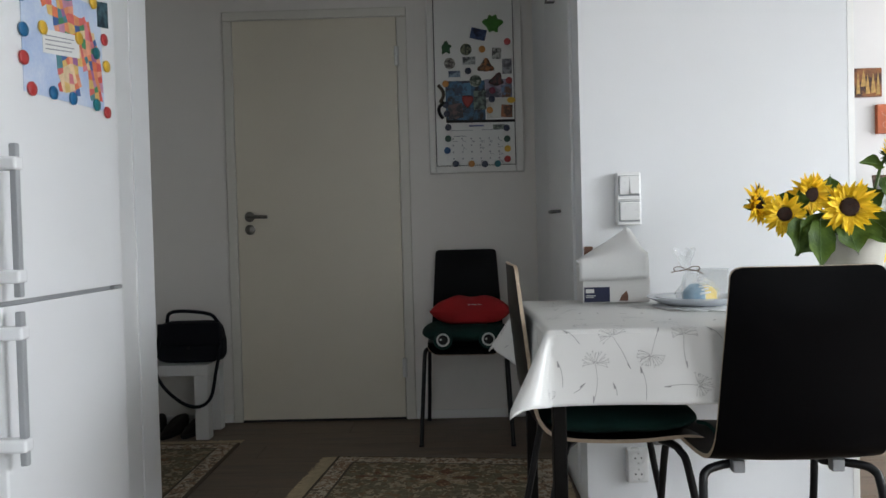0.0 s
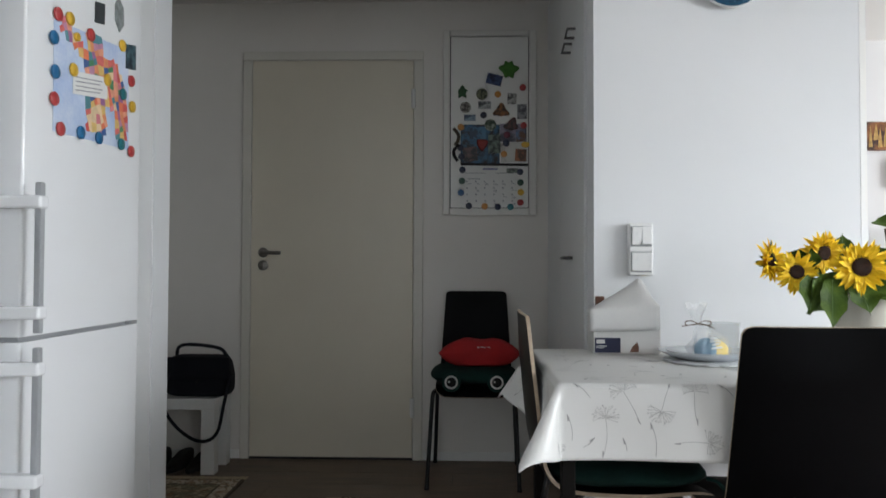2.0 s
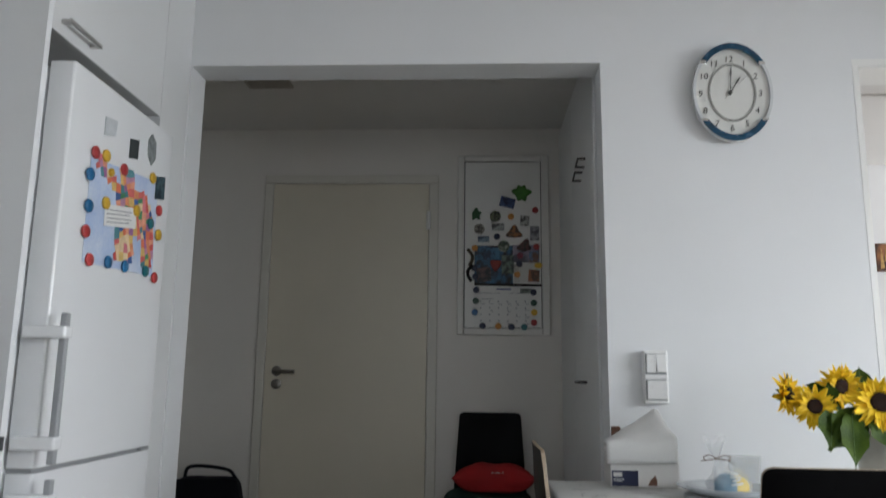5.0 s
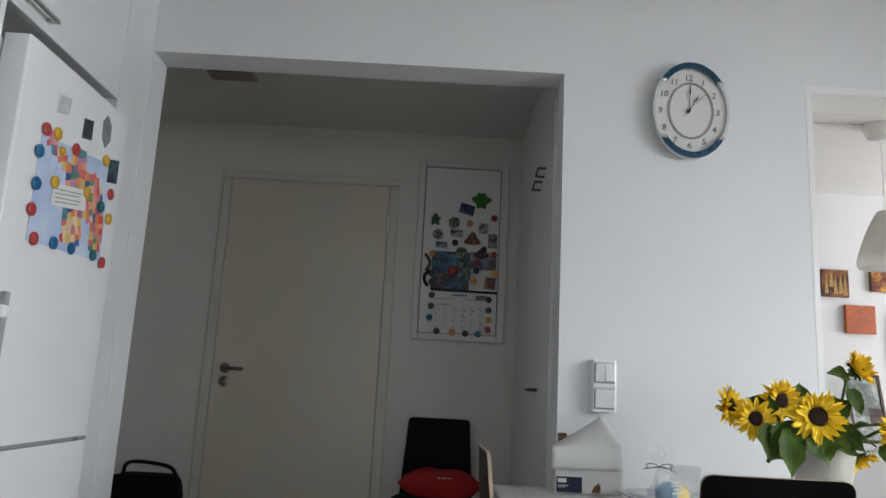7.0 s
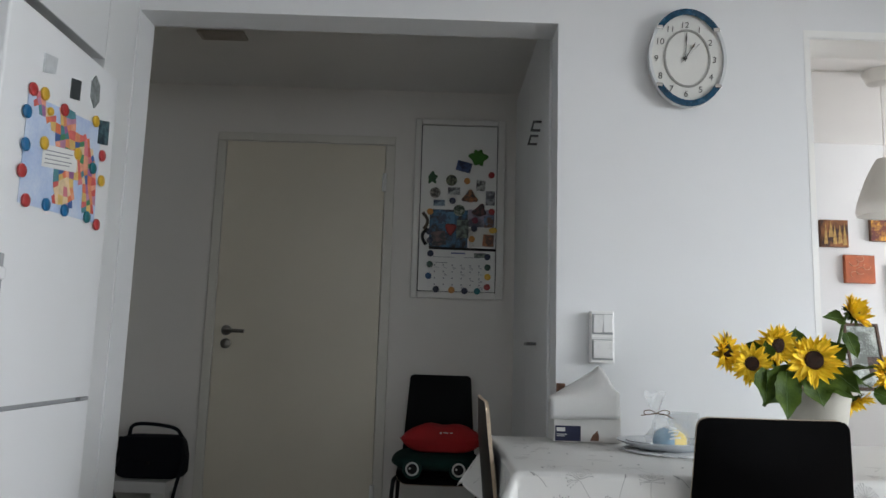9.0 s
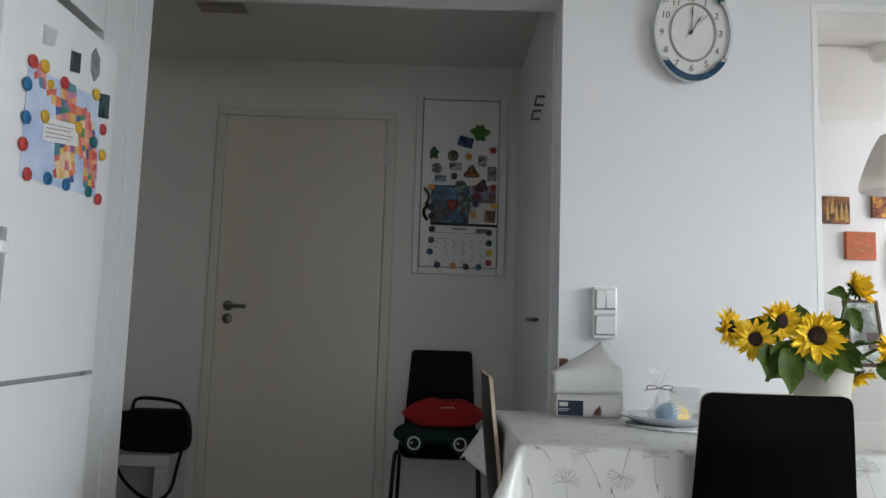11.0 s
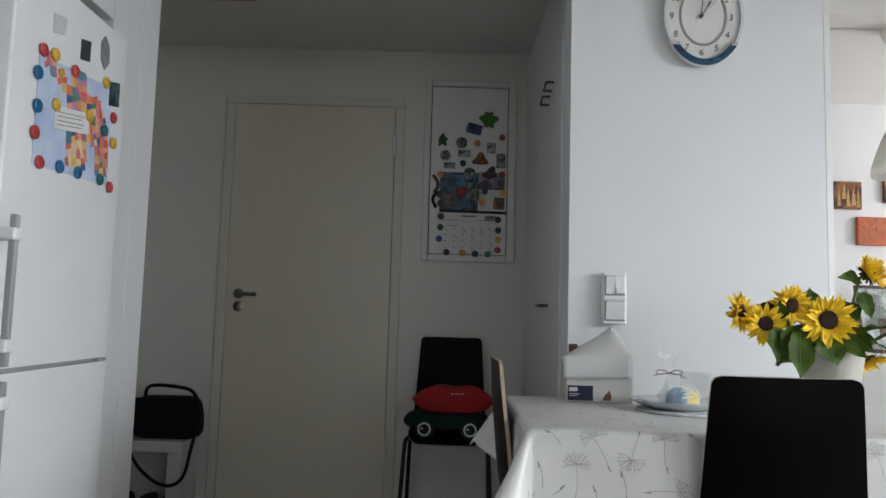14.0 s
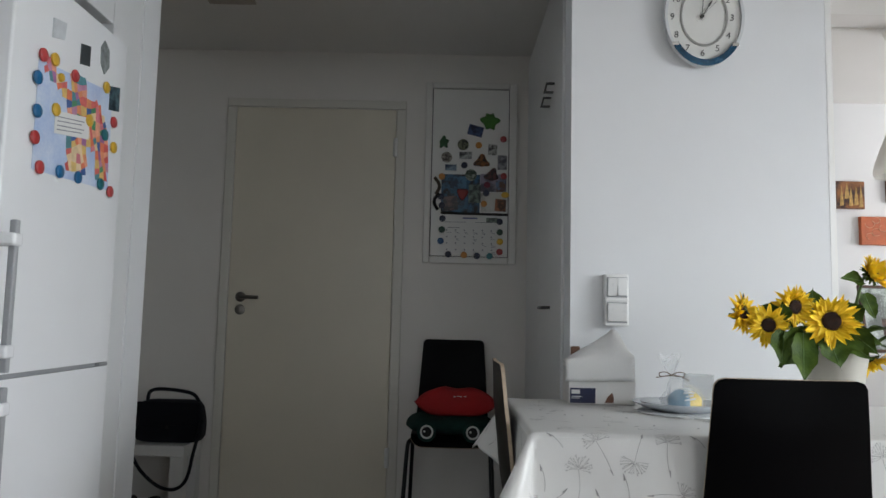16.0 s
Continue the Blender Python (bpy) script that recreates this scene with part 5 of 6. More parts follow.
M_POSTER = mat("pale_blue_paper", (0.62, 0.70, 0.83), 0.7, 0.08, 9, color2=(0.38, 0.50, 0.74))
poster = thing("poster", (FX, 2.0, 1.45), "pale blue poster with a patchwork of bright colours", "poster")
part("sheet", fcard(B(), [(1.803, 1.300), (2.190, 1.318), (2.182, 1.604), (1.800, 1.566)], FM, FM + 0.001), M_POSTER, poster)
patch_cols = [(0.86, 0.38, 0.36), (0.90, 0.54, 0.36), (0.88, 0.72, 0.40), (0.62, 0.38, 0.58), (0.86, 0.46, 0.50), (0.30, 0.52, 0.56), (0.82, 0.30, 0.28), (0.24, 0.36, 0.60), (0.92, 0.80, 0.62), (0.92, 0.60, 0.48), (0.28, 0.54, 0.36), (0.74, 0.50, 0.62), (0.90, 0.44, 0.30)]
M_PATCH = [mat("patch_colour_%s" % "abcdefghijklm"[i], tuple(q ** 1.9 for q in c), 0.65, 0.12, 45) for i, c in enumerate(patch_cols)]
rnd = random.Random(2)
cell = 0.0205


def in_motif(y, z):
    """An arch on two uprights with a raised band at one side."""
    arch = ((y - 2.060) / 0.118) ** 2 + ((z - 1.440) / 0.112) ** 2 < 1 and z > 1.415
    foot_a = abs(y - 2.000 - 0.10 * (1.40 - z)) < 0.052 and 1.330 < z < 1.45
    foot_b = abs(y - 2.140 - 0.15 * (1.40 - z)) < 0.036 and 1.335 < z < 1.45
    crest = abs(y - 1.992) < 0.040 and 1.49 < z < 1.588
    rise = abs(z - (1.572 - 0.52 * (y - 1.835))) < 0.020 and 1.828 < y < 1.97
    return arch or foot_a or foot_b or crest or rise


ca, sa = math.cos(0.28), math.sin(0.28)
for i in range(-14, 15):
    for j in range(-14, 15):
        corner_ = [(i * cell, j * cell), ((i + 1) * cell, j * cell), ((i + 1) * cell, (j + 1) * cell), (i * cell, (j + 1) * cell)]
        q = [(2.02 + u * ca - w * sa + 0.0055 * math.sin(67 * u + 41 * w), 1.45 + u * sa + w * ca + 0.0055 * math.sin(53 * u - 71 * w)) for u, w in corner_]
        if in_motif(sum(p[0] for p in q) / 4, sum(p[1] for p in q) / 4):
            h = rnd.random() * 0.0002
            part("colour_patch", fcard(B(), q, FM + 0.0011 + h, FM + 0.0015 + h), rnd.choice(M_PATCH), poster)
note = part("note", fcard(B(), [(1.885, 1.408), (2.058, 1.434), (2.056, 1.493), (1.884, 1.466)], FM + 0.0022, FM + 0.0028), M_PAPER, poster, "white note with grey lines")
for k in range(4):
    z = 1.452 - 0.011 * k
    part("line_bar", fcard(B(), [(1.896, z), (2.030 - 0.012 * (k % 2), z + 0.021), (2.030 - 0.012 * (k % 2), z + 0.0235), (1.896, z + 0.0025)], FM + 0.0029, FM + 0.0031), M_INK, note)


def fmag(y, z, c, r=0.0165):
    bm = lathe(B(), [(r, 0), (r, 0.0045), (r * 0.86, 0.0065)], seg=22, m=pose(FX + 0.0032, y, z, 0, 90))
    single("fridge_magnet", bm, M_DOT[c], "round %s plastic magnet on the fridge" % c, "magnet", group="magnets on the fridge", smooth=True)


M_DOT["blue"] = mat("magnet_blue_bright", (0.012, 0.14, 0.32), 0.35, 0.05, 40, coat=0.2)
M_DOT["red"] = mat("magnet_red_bright", (0.50, 0.05, 0.05), 0.35, 0.05, 40, coat=0.2)
for y, z, c in ((1.811, 1.581, "red"), (1.863, 1.588, "yellow"), (1.795, 1.520, "blue"), (1.963, 1.580, "red"), (2.137, 1.605, "yellow"), (1.803, 1.441, "blue"), (1.883, 1.467, "yellow"), (2.053, 1.486, "yellow"), (2.194, 1.519, "red"), (1.800, 1.376, "red"), (1.829, 1.310, "red"), (1.921, 1.318, "blue"), (2.013, 1.321, "blue"), (2.138, 1.326, "teal"), (2.199, 1.315, "red"), (2.203, 1.446, "yellow"), (2.145, 1.469, "teal")):
    fmag(y, z, c)
fmag(1.896, 1.553, "yellow", 0.011)
G = "magnets on the fridge"
single("fridge_magnet", fcard(B(), [(1.850 + 0, 1.640), (1.905, 1.655), (1.910, 1.700), (1.850, 1.690)], FX - 0.003, FX + 0.003), mat("white_magnet", (0.62, 0.65, 0.67), 0.4, 0.08, 40), "pale oval-ended magnet on the fridge", "magnet", group=G)
bm = fcard(B(), [(1.990, 1.622), (2.040, 1.632), (2.040, 1.688), (1.990, 1.678)], FX - 0.002, FX + 0.0025)
single("fridge_magnet", bm, mat("dark_photo", (0.06, 0.07, 0.075), 0.35, 0.15, 50), "small dark photo magnet on the fridge", "magnet", group=G)
single("fridge_magnet", fcard(B(), [(2.100, 1.665), (2.125, 1.640), (2.150, 1.668), (2.146, 1.715), (2.118, 1.735), (2.098, 1.710)], FX - 0.004, FX + 0.003), mat("grey_relief", (0.30, 0.33, 0.33), 0.6, 0.25, 60, 0.4, 200), "grey relief souvenir magnet on the fridge", "magnet", group=G)
single("fridge_magnet", fcard(B(), [(2.165, 1.548), (2.228, 1.560), (2.226, 1.632), (2.164, 1.618)], FX - 0.004, FX + 0.003), photo("night_print", [(0.06, 0.12, 0.14), (0.012, 0.03, 0.06)], 40), "dark teal picture magnet on the fridge", "magnet", group=G)

# ---- oval wall clock ----
KX, KZ = 0.921, 1.9875
M_FACE = mat("clock_face", (0.70, 0.70, 0.67), 0.45, 0.02, 10)
M_RIMW = mat("clock_rim_clear", (0.66, 0.68, 0.69), 0.18, 0.04, 20, coat=0.4)
M_TEALM = mat("clock_blue_marble", (0.008, 0.075, 0.15), 0.25, 0.25, 60, coat=0.3)
M_RING = mat("clock_ring", (0.30, 0.30, 0.28), 0.4, 0.05, 20)
ck = thing("wall_clock", (KX, PW, KZ), "oval white wall clock with blue marbled rim arcs", "clock")


def oval_ring(bm, a0, b0, a1, b1, y0, y1, t0=0.0, t1=math.tau, n=64):
    rows = []
    full = abs(t1 - t0 - math.tau) < 1e-6
    for i in range(n + (0 if full else 1)):
        t = t0 + (t1 - t0) * i / n
        c, s = math.cos(t), math.sin(t)
        rows.append([bm.verts.new(q) for q in ((KX + a0 * c, y1, KZ + b0 * s), (KX + a0 * c, y0, KZ + b0 * s), (KX + a1 * c, y0, KZ + b1 * s), (KX + a1 * c, y1, KZ + b1 * s))])
    m = len(rows)
    for i in range(m if full else m - 1):
        p, q = rows[i], rows[(i + 1) % m]
        for k in range(4):
            bm.faces.new((p[k], q[k], q[(k + 1) % 4], p[(k + 1) % 4]))
    if not full:
        bm.faces.new(rows[0])
        bm.faces.new(rows[-1][::-1])
    return bm


bm = plate_shape(B(), [(KX + 0.122 * math.cos(i * math.tau / 64), KZ + 0.160 * math.sin(i * math.tau / 64)) for i in range(64)], PW - 0.030, PW - 0.001)
part("face", bm, M_FACE, ck)
part("rim", oval_ring(B(), 0.1225, 0.1605, 0.1315, 0.1715, PW - 0.040, PW - 0.020), M_RIMW, ck, "pale glossy rim", True)
for t0, t1 in ((radians(38), radians(140)), (radians(218), radians(322))):
    part("rim_arc", oval_ring(B(), 0.113, 0.151, 0.1325, 0.1725, PW - 0.044, PW - 0.0405, t0, t1, 30), M_TEALM, ck, "blue marbled arc", True)
    for t in (t0, t1):
        cx_, cz_ = KX + 0.125 * math.cos(t), KZ + 0.162 * math.sin(t)
        part("rim_clip", box(cx_ - 0.011, cx_ + 0.011, PW - 0.0465, PW - 0.0403, cz_ - 0.006, cz_ + 0.006, bevel=0.002), M_CHROME, ck, "bright clip")
part("inner_ring", oval_ring(B(), 0.073, 0.096, 0.079, 0.103, PW - 0.0335, PW - 0.0302), M_RING, ck, "grey oval ring", True)
M_BLACK = mat("black_ink", (0.07, 0.07, 0.065), 0.5, 0.1, 20)
for n in range(1, 13):
    a = radians(90 - 30 * n)
    cu_ = bpy.data.curves.new("numeral", "FONT")
    cu_.body, cu_.size, cu_.align_x, cu_.align_y, cu_.extrude, cu_.shear = str(n), 0.031, "CENTER", "CENTER", 0.0003, 0.1
    cu_.materials.append(M_BLACK)
    ob = new("numeral", cu_)
    ob.matrix_basis = pose(-0.007 + 0.099 * math.cos(a), -0.0312, -0.004 + 0.122 * math.sin(a), 90)
    ob.parent = ck
PV = Vector((KX - 0.007, PW - 0.036, KZ - 0.001))


def hand(ang, ln, tail, w, y):
    d, s = Vector((math.sin(ang), 0, math.cos(ang))), Vector((math.cos(ang), 0, -math.sin(ang)))
    q = [PV - d * tail - s * w * 0.4, PV + d * ln * 0.55 - s * w * 0.4, PV + d * ln * 0.72 - s * w, PV + d * ln, PV + d * ln * 0.72 + s * w, PV + d * ln * 0.55 + s * w * 0.4, PV - d * tail + s * w * 0.4]
    return plate_shape(B(), [(v.x, v.z) for v in q], PW - y - 0.001, PW - y)


part("minute_hand", hand(radians(4), 0.098, 0.012, 0.0028, 0.0340), M_BLACK, ck)
part("hour_hand", hand(radians(32), 0.068, 0.012, 0.0036, 0.0352), M_BLACK, ck)
part("second_hand", hand(radians(43), 0.088, 0.03, 0.0009, 0.0364), M_BLACK, ck)
part("hub", lathe(B(), [(0.006, 0), (0.006, 0.008), (0.003, 0.009)], seg=14, m=pose(PV.x, PW - 0.030, PV.z, 90)), M_BLACK, ck)

# ---- pot of sunflowers ----
M_POT = mat("cream_ceramic", (0.50, 0.48, 0.42), 0.32, 0.04, 14, coat=0.2)
M_PETAL = mat("sunflower_petal", (0.98, 0.72, 0.022), 0.6, 0.12, 30, 0.1, 200, color2=(0.94, 0.56, 0.010))
M_DISC = mat("sunflower_disc", (0.034, 0.010, 0.003), 0.95, 0.3, 90, 1.0, 500)
M_LEAF = mat("sunflower_leaf", (0.075, 0.125, 0.014), 0.55, 0.2, 30, 0.4, 150, color2=(0.022, 0.050, 0.006), spec=0.15)
M_DRY = mat("dry_grey_green", (0.20, 0.22, 0.17), 0.8, 0.15, 60)
M_FLORET = mat("amber_floret", (0.22, 0.085, 0.010), 0.8, 0.2, 90)
M_STEM = mat("sunflower_stem", (0.10, 0.17, 0.045), 0.6, 0.15, 40)
VX, VY = 1.085, 2.0
vz = 0.7395
pot = single("flower_pot", lathe(B(), [(0.03, 0.0), (0.050, 0.0), (0.053, 0.004), (0.072, 0.125), (0.0805, 0.172), (0.082, 0.176), (0.079, 0.178), (0.074, 0.165), (0.066, 0.11), (0.048, 0.012), (0.01, 0.010)], (VX, VY, vz), 44), M_POT, "cream ceramic tapered pot holding sunflowers", "pot", smooth=True)


def petal_mesh(name, ln, w, bend):
    bm = B()
    rows = []
    for i in range(6):
        t = i / 5
        half = w * (math.sin(math.pi * (0.16 + 0.84 * t)) ** 0.9) * (1.15 - 0.3 * t) * (1 if t < 1 else 0)
        y = ln * t
        z = bend * t * t * ln
        if t == 1:
            rows.append([bm.verts.new((0, y, z))])
        else:
            rows.append([bm.verts.new((-half, y, z + 0.0015)), bm.verts.new((0, y, z - 0.001)), bm.verts.new((half, y, z + 0.0015))])
    for a, b in zip(rows, rows[1:]):
        if len(b) == 3:
            for k in range(2):
                bm.faces.new((a[k], a[k + 1], b[k + 1], b[k]))
        else:
            for k in range(2):
                bm.faces.new((a[k], a[k + 1], b[0]))
    return mesh_of(name, bm, M_PETAL, True)


PETALS = [petal_mesh("petal", 0.043, 0.0070, 0.25), petal_mesh("petal", 0.040, 0.0078, -0.30), petal_mesh("petal", 0.036, 0.0068, 0.55), petal_mesh("petal", 0.045, 0.0062, -0.1)]


def leaf_bm(bm, base_, aim, ln, w, droop, up_=Vector((0, 0, 1)), roll=0.0):
    """A heart-shaped leaf with a folded midrib that droops along its length."""
    d = Vector(aim).normalized()
    s = d.cross(up_).normalized()
    nrm = s.cross(d)
    s, nrm = s * math.cos(roll) + nrm * math.sin(roll), nrm * math.cos(roll) - s * math.sin(roll)
    rows = []
    n = 12
    for i in range(n + 1):
        t = i / n
        half = (1 + 0.07 * math.sin(t * 26 + w * 900) * (0.2 < t < 0.95)) * w * (math.sin(math.pi * min(1, t * 0.86 + 0.12)) ** 0.9) * (1 - t ** 5) * (1.12 - 0.35 * t)
        c = Vector(base_) + d * ln * t + Vector((0, 0, -droop * ln * t * t))
        wob = 0.20 * w * math.sin(t * 11 + w * 700)
        if i == n:
            half = 0.0005
        rows.append([bm.verts.new(c + s * half * k + nrm * (abs(k) * half * 0.28 + wob * k * k * (1 if k > 0 else -1) * 0.6)) for k in (-1, -0.55, 0, 0.55, 1)])
    for a, b in zip(rows, rows[1:]):
        for k in range(4):
            bm.faces.new((a[k], a[k + 1], b[k + 1], b[k]))
    return bm


def sunflower(center, normal, radius, root, seed, label, leaves=(), open_=1.0):
    r = random.Random(seed)
    c, nv = Vector(center), Vector(normal).normalized()
    fl = thing("sunflower", center, label, "sunflower", "sunflowers in the pot")
    q = nv.to_track_quat("Z", "Y").to_matrix().to_4x4()
    k = radius / 0.062
    dr = 0.0210 * k
    back = c - nv * 0.012
    part("stem", tube(B(), curve([Vector(root), (Vector(root) * 0.45 + back * 0.55) + Vector((0, 0, 0.012)), back - nv * 0.02 + Vector((0, 0, -0.004)), back], 6), 0.0042, 8), M_STEM, fl, smooth=True)
    bm = lathe(B(), [(dr * 0.95, -0.004), (dr, 0.0), (dr * 0.93, 0.005 * k), (dr * 0.6, 0.008 * k), (dr * 0.25, 0.0065 * k)], seg=26, m=Matrix.Translation(c) @ q)
    part("disc", bm, M_DISC, fl, "dark brown seed disc", True)
    bm = B()
    for i in range(46):
        a = i * 2.39996
        rr = dr * (0.78 + 0.26 * (i % 7) / 6)
        b0 = c + q.to_3x3() @ Vector((rr * math.cos(a), rr * math.sin(a), 0.001))
        leaf_bm(bm, b0, q.to_3x3() @ Vector((0.35 * math.cos(a), 0.35 * math.sin(a), 1)), 0.0085 * k, 0.0016 * k, 0.0, q.to_3x3() @ Vector((-math.sin(a), math.cos(a), 0)))
    part("floret_ring", bm, M_FLORET, fl, "ring of amber-brown florets", True)
    bm = lathe(B(), [(0.005, -0.016), (dr * 0.8, -0.012), (dr * 1.15, -0.005), (dr * 0.9, -0.0045)], seg=18, m=Matrix.Translation(c) @ q)
    for i in range(14):
        a = math.tau * i / 14 + r.uniform(-0.1, 0.1)
        e = q.to_3x3() @ Vector((math.cos(a), math.sin(a), -0.25))
        b0 = c + q.to_3x3() @ Vector((dr * 0.9 * math.cos(a), dr * 0.9 * math.sin(a), -0.007))
        leaf_bm(bm, b0, e, 0.020 * k, 0.005 * k, 0.0, nv)
    part("calyx", bm, M_LEAF, fl, "green sepals", True)
    for ring, (cnt, lift, sc) in enumerate(((30, -0.14, 1.0), (27, 0.14, 0.94), (21, 0.42, 0.72))):
        for i in range(cnt):
            a = math.tau * (i + 0.5 * ring) / cnt + r.uniform(-0.13, 0.13)
            ob = new("petal", PETALS[r.randrange(4)])
            ob.parent = fl
            s = k * sc * r.uniform(0.78, 1.16)
            ob.matrix_basis = q @ Matrix.Rotation(a - math.pi / 2, 4, "Z") @ Matrix.Translation((0, dr * 0.86, -0.002 + 0.002 * ring)) @ Matrix.Rotation(lift * open_ + (1 - open_) * 0.9 + r.uniform(-0.22, 0.22), 4, "X") @ Matrix.Rotation(r.uniform(-0.35, 0.35), 4, "Y") @ Matrix.Scale(s, 4)
    for lv in leaves:
        lf = part("leaf", leaf_bm(B(), *lv), M_LEAF, fl, smooth=True)
        d = Vector(lv[1]).normalized()
        up_ = lv[5] if len(lv) > 5 else Vector((0, 0, 1))
        side_n = d.cross(up_).normalized().cross(d)
        rib = [Vector(lv[0]) + d * lv[2] * t / 8 + Vector((0, 0, -lv[4] * lv[2] * (t / 8) ** 2)) + side_n * 0.0004 for t in range(8)]
        part("midrib", tube(B(), rib, 0.0009, 5), M_STEM, lf, "pale green midrib", True)
    return fl


RT = Vector((VX, VY, vz + 0.12))
sunflower((0.846, 1.985, 1.000), (0.58, -0.78, 0.10), 0.057, RT, 1, "side-on yellow sunflower leaning out of the pot", open_=0.9)
flower_b = sunflower((0.897, 1.955, 0.973), (-0.10, -0.98, 0.08), 0.056, RT, 2, "yellow sunflower with a dark disc", [((0.93, 1.94, 0.96), (-0.25, -0.35, -0.9), 0.10, 0.036, 0.0, Vector((0, -1, 0.2)))])
part("dry_bud", tube(B(), curve([(0.868, 1.975, 0.985), (0.850, 1.978, 1.015), (0.846, 1.98, 1.034)], 4), 0.0012, 6), M_STEM, flower_b, smooth=True)
part("dry_bud", lathe(B(), [(0.0006, 0.0), (0.0028, 0.006), (0.0024, 0.014), (0.0006, 0.021)], (0.846, 1.98, 1.032), 8), M_DRY, flower_b, "dry grey bud", True)
sunflower((0.992, 2.015, 1.022), (0.22, -0.95, -0.12), 0.058, RT, 3, "yellow sunflower turned slightly upwards", [((0.99, 2.05, 1.0), (-0.8, 0.2, 0.40), 0.075, 0.026, 0.1, Vector((0, -1, 0.2)))])
sunflower((1.034, 1.915, 0.986), (-0.12, -0.98, 0.05), 0.071, RT, 4, "large yellow sunflower facing the room", [
    ((0.972, 1.93, 0.955), (-0.20, -0.40, -0.95), 0.135, 0.034, 0.0, Vector((0, -1, 0.3))),
    ((0.985, 1.95, 0.955), (-0.75, -0.3, -0.75), 0.115, 0.045, 0.05, Vector((0, -1, 0.3)), 0.3),
    ((1.06, 1.945, 0.94), (0.6, -0.5, -0.25), 0.085, 0.030, 0.25, Vector((0, -1, 0.5))),
    ((1.035, 1.935, 0.955), (0.12, -0.35, -0.85), 0.095, 0.042, 0.0, Vector((0, -1, 0.3))),
    ((1.085, 1.940, 0.965), (0.50, -0.45, -0.45), 0.085, 0.032, 0.15, Vector((0, -1, 0.4)), -0.4),
    ((1.000, 1.960, 0.960), (-0.45, -0.30, -0.55), 0.085, 0.038, 0.0, Vector((0, -1, 0.2)), 0.15),
    ((1.115, 2.040, 0.975), (0.20, -0.10, 0.75), 0.060, 0.026, 0.1, Vector((0, -1, 0.3))),
    ((0.945, 1.985, 0.985), (-0.10, -0.30, 0.55), 0.055, 0.024, 0.0, Vector((0, -1, 0.2))),
    ((1.05, 2.04, 1.00), (0.1, 0.1, 1.0), 0.075, 0.036, 0.0, Vector((0, -1, 0.0)))])
sunflower((1.196, 2.01, 1.112), (0.42, -0.80, 0.42), 0.056, RT, 5, "tall half-opened sunflower turned away from the wall", [
    ((1.165, 2.0, 1.090), (-1, -0.2, 0.28), 0.070, 0.024, 0.15, Vector((0, -0.8, 0.6))),
    ((1.165, 2.0, 1.06), (0.25, -0.3, -1.0), 0.075, 0.022, 0.0, Vector((0, -1, 0.2)))], 0.25)
sunflower((1.242, 1.95, 0.960), (0.35, -0.85, -0.15), 0.058, RT, 6, "yellow sunflower nodding over the pot's edge", [
    ((1.14, 1.96, 0.955), (0.7, -0.2, 0.35), 0.095, 0.036, 0.3),
    ((1.11, 2.02, 0.99), (0.55, -0.3, 0.45), 0.08, 0.034, 0.1, Vector((0, -1, 0.3))),
    ((1.20, 1.95, 0.91), (0.7, -0.3, -0.25), 0.09, 0.030, 0.1, Vector((0, -1, 0.5)))])
sunflower((1.188, 2.01, 0.882), (0.35, -0.4, -0.85), 0.050, RT, 7, "small sunflower hanging beside the pot", [
    ((1.10, 1.97, 0.94), (0.6, -0.35, 0.1), 0.095, 0.042, 0.35, Vector((0, -0.4, 1))),
    ((1.09, 2.03, 0.95), (0.4, 0.2, 0.6), 0.09, 0.04, 0.1, Vector((0, -1, 0.2))),
    ((1.00, 2.03, 0.97), (-0.5, 0.1, 0.6), 0.07, 0.03, 0.0, Vector((0, -1, 0.2)))], 0.7)

# ---- next room: sideboard, pictures, lamp ----
sb = thing("sideboard", (2.6, 4.4, 0), "white sideboard with round dark knobs", "sideboard")
part("body", box(1.75, 3.6, 4.14, 4.595, 0.06, 0.80), M_CAB, sb)
part("top", box(1.73, 3.62, 4.115, 4.597, 0.801, 0.828, bevel=0.004), M_CAB, sb)
part("plinth", box(1.77, 3.58, 4.16, 4.58, 0, 0.0595), M_CAB, sb)
for i in range(4):
    x0 = 1.755 + i * 0.46
    for z0, z1 in ((0.065, 0.245), (0.25, 0.795)):
        dd = part("front", box(x0 + 0.003, x0 + 0.457, 4.12, 4.139, z0, z1, bevel=0.003), M_CAB, sb)
        part("knob", lathe(B(), [(0.006, 0), (0.006, 0.012), (0.013, 0.016), (0.013, 0.024), (0.008, 0.027)], seg=16, m=pose(x0 + (0.39 if i % 2 else 0.07) if z1 > 0.3 else x0 + 0.23, 4.12, z0 + (z1 - z0) * 0.55, 90)), M_BROWN, dd, smooth=True)


def picture(name, x0, x1, z0, z1, y, th, cols, scale, label, edge=None):
    pc = thing(name, ((x0 + x1) / 2, y, z0), label, "picture")
    part("canvas", box(x0, x1, y - th, y, z0, z1, bevel=0.002), edge or M_BROWN, pc)
    part("painted_face", box(x0 + 0.002, x1 - 0.002, y - th - 0.001, y - th - 0.0001, z0 + 0.002, z1 - 0.002), cols if not isinstance(cols, list) else photo("paint_" + label.split()[0], cols, scale), pc)
    return pc


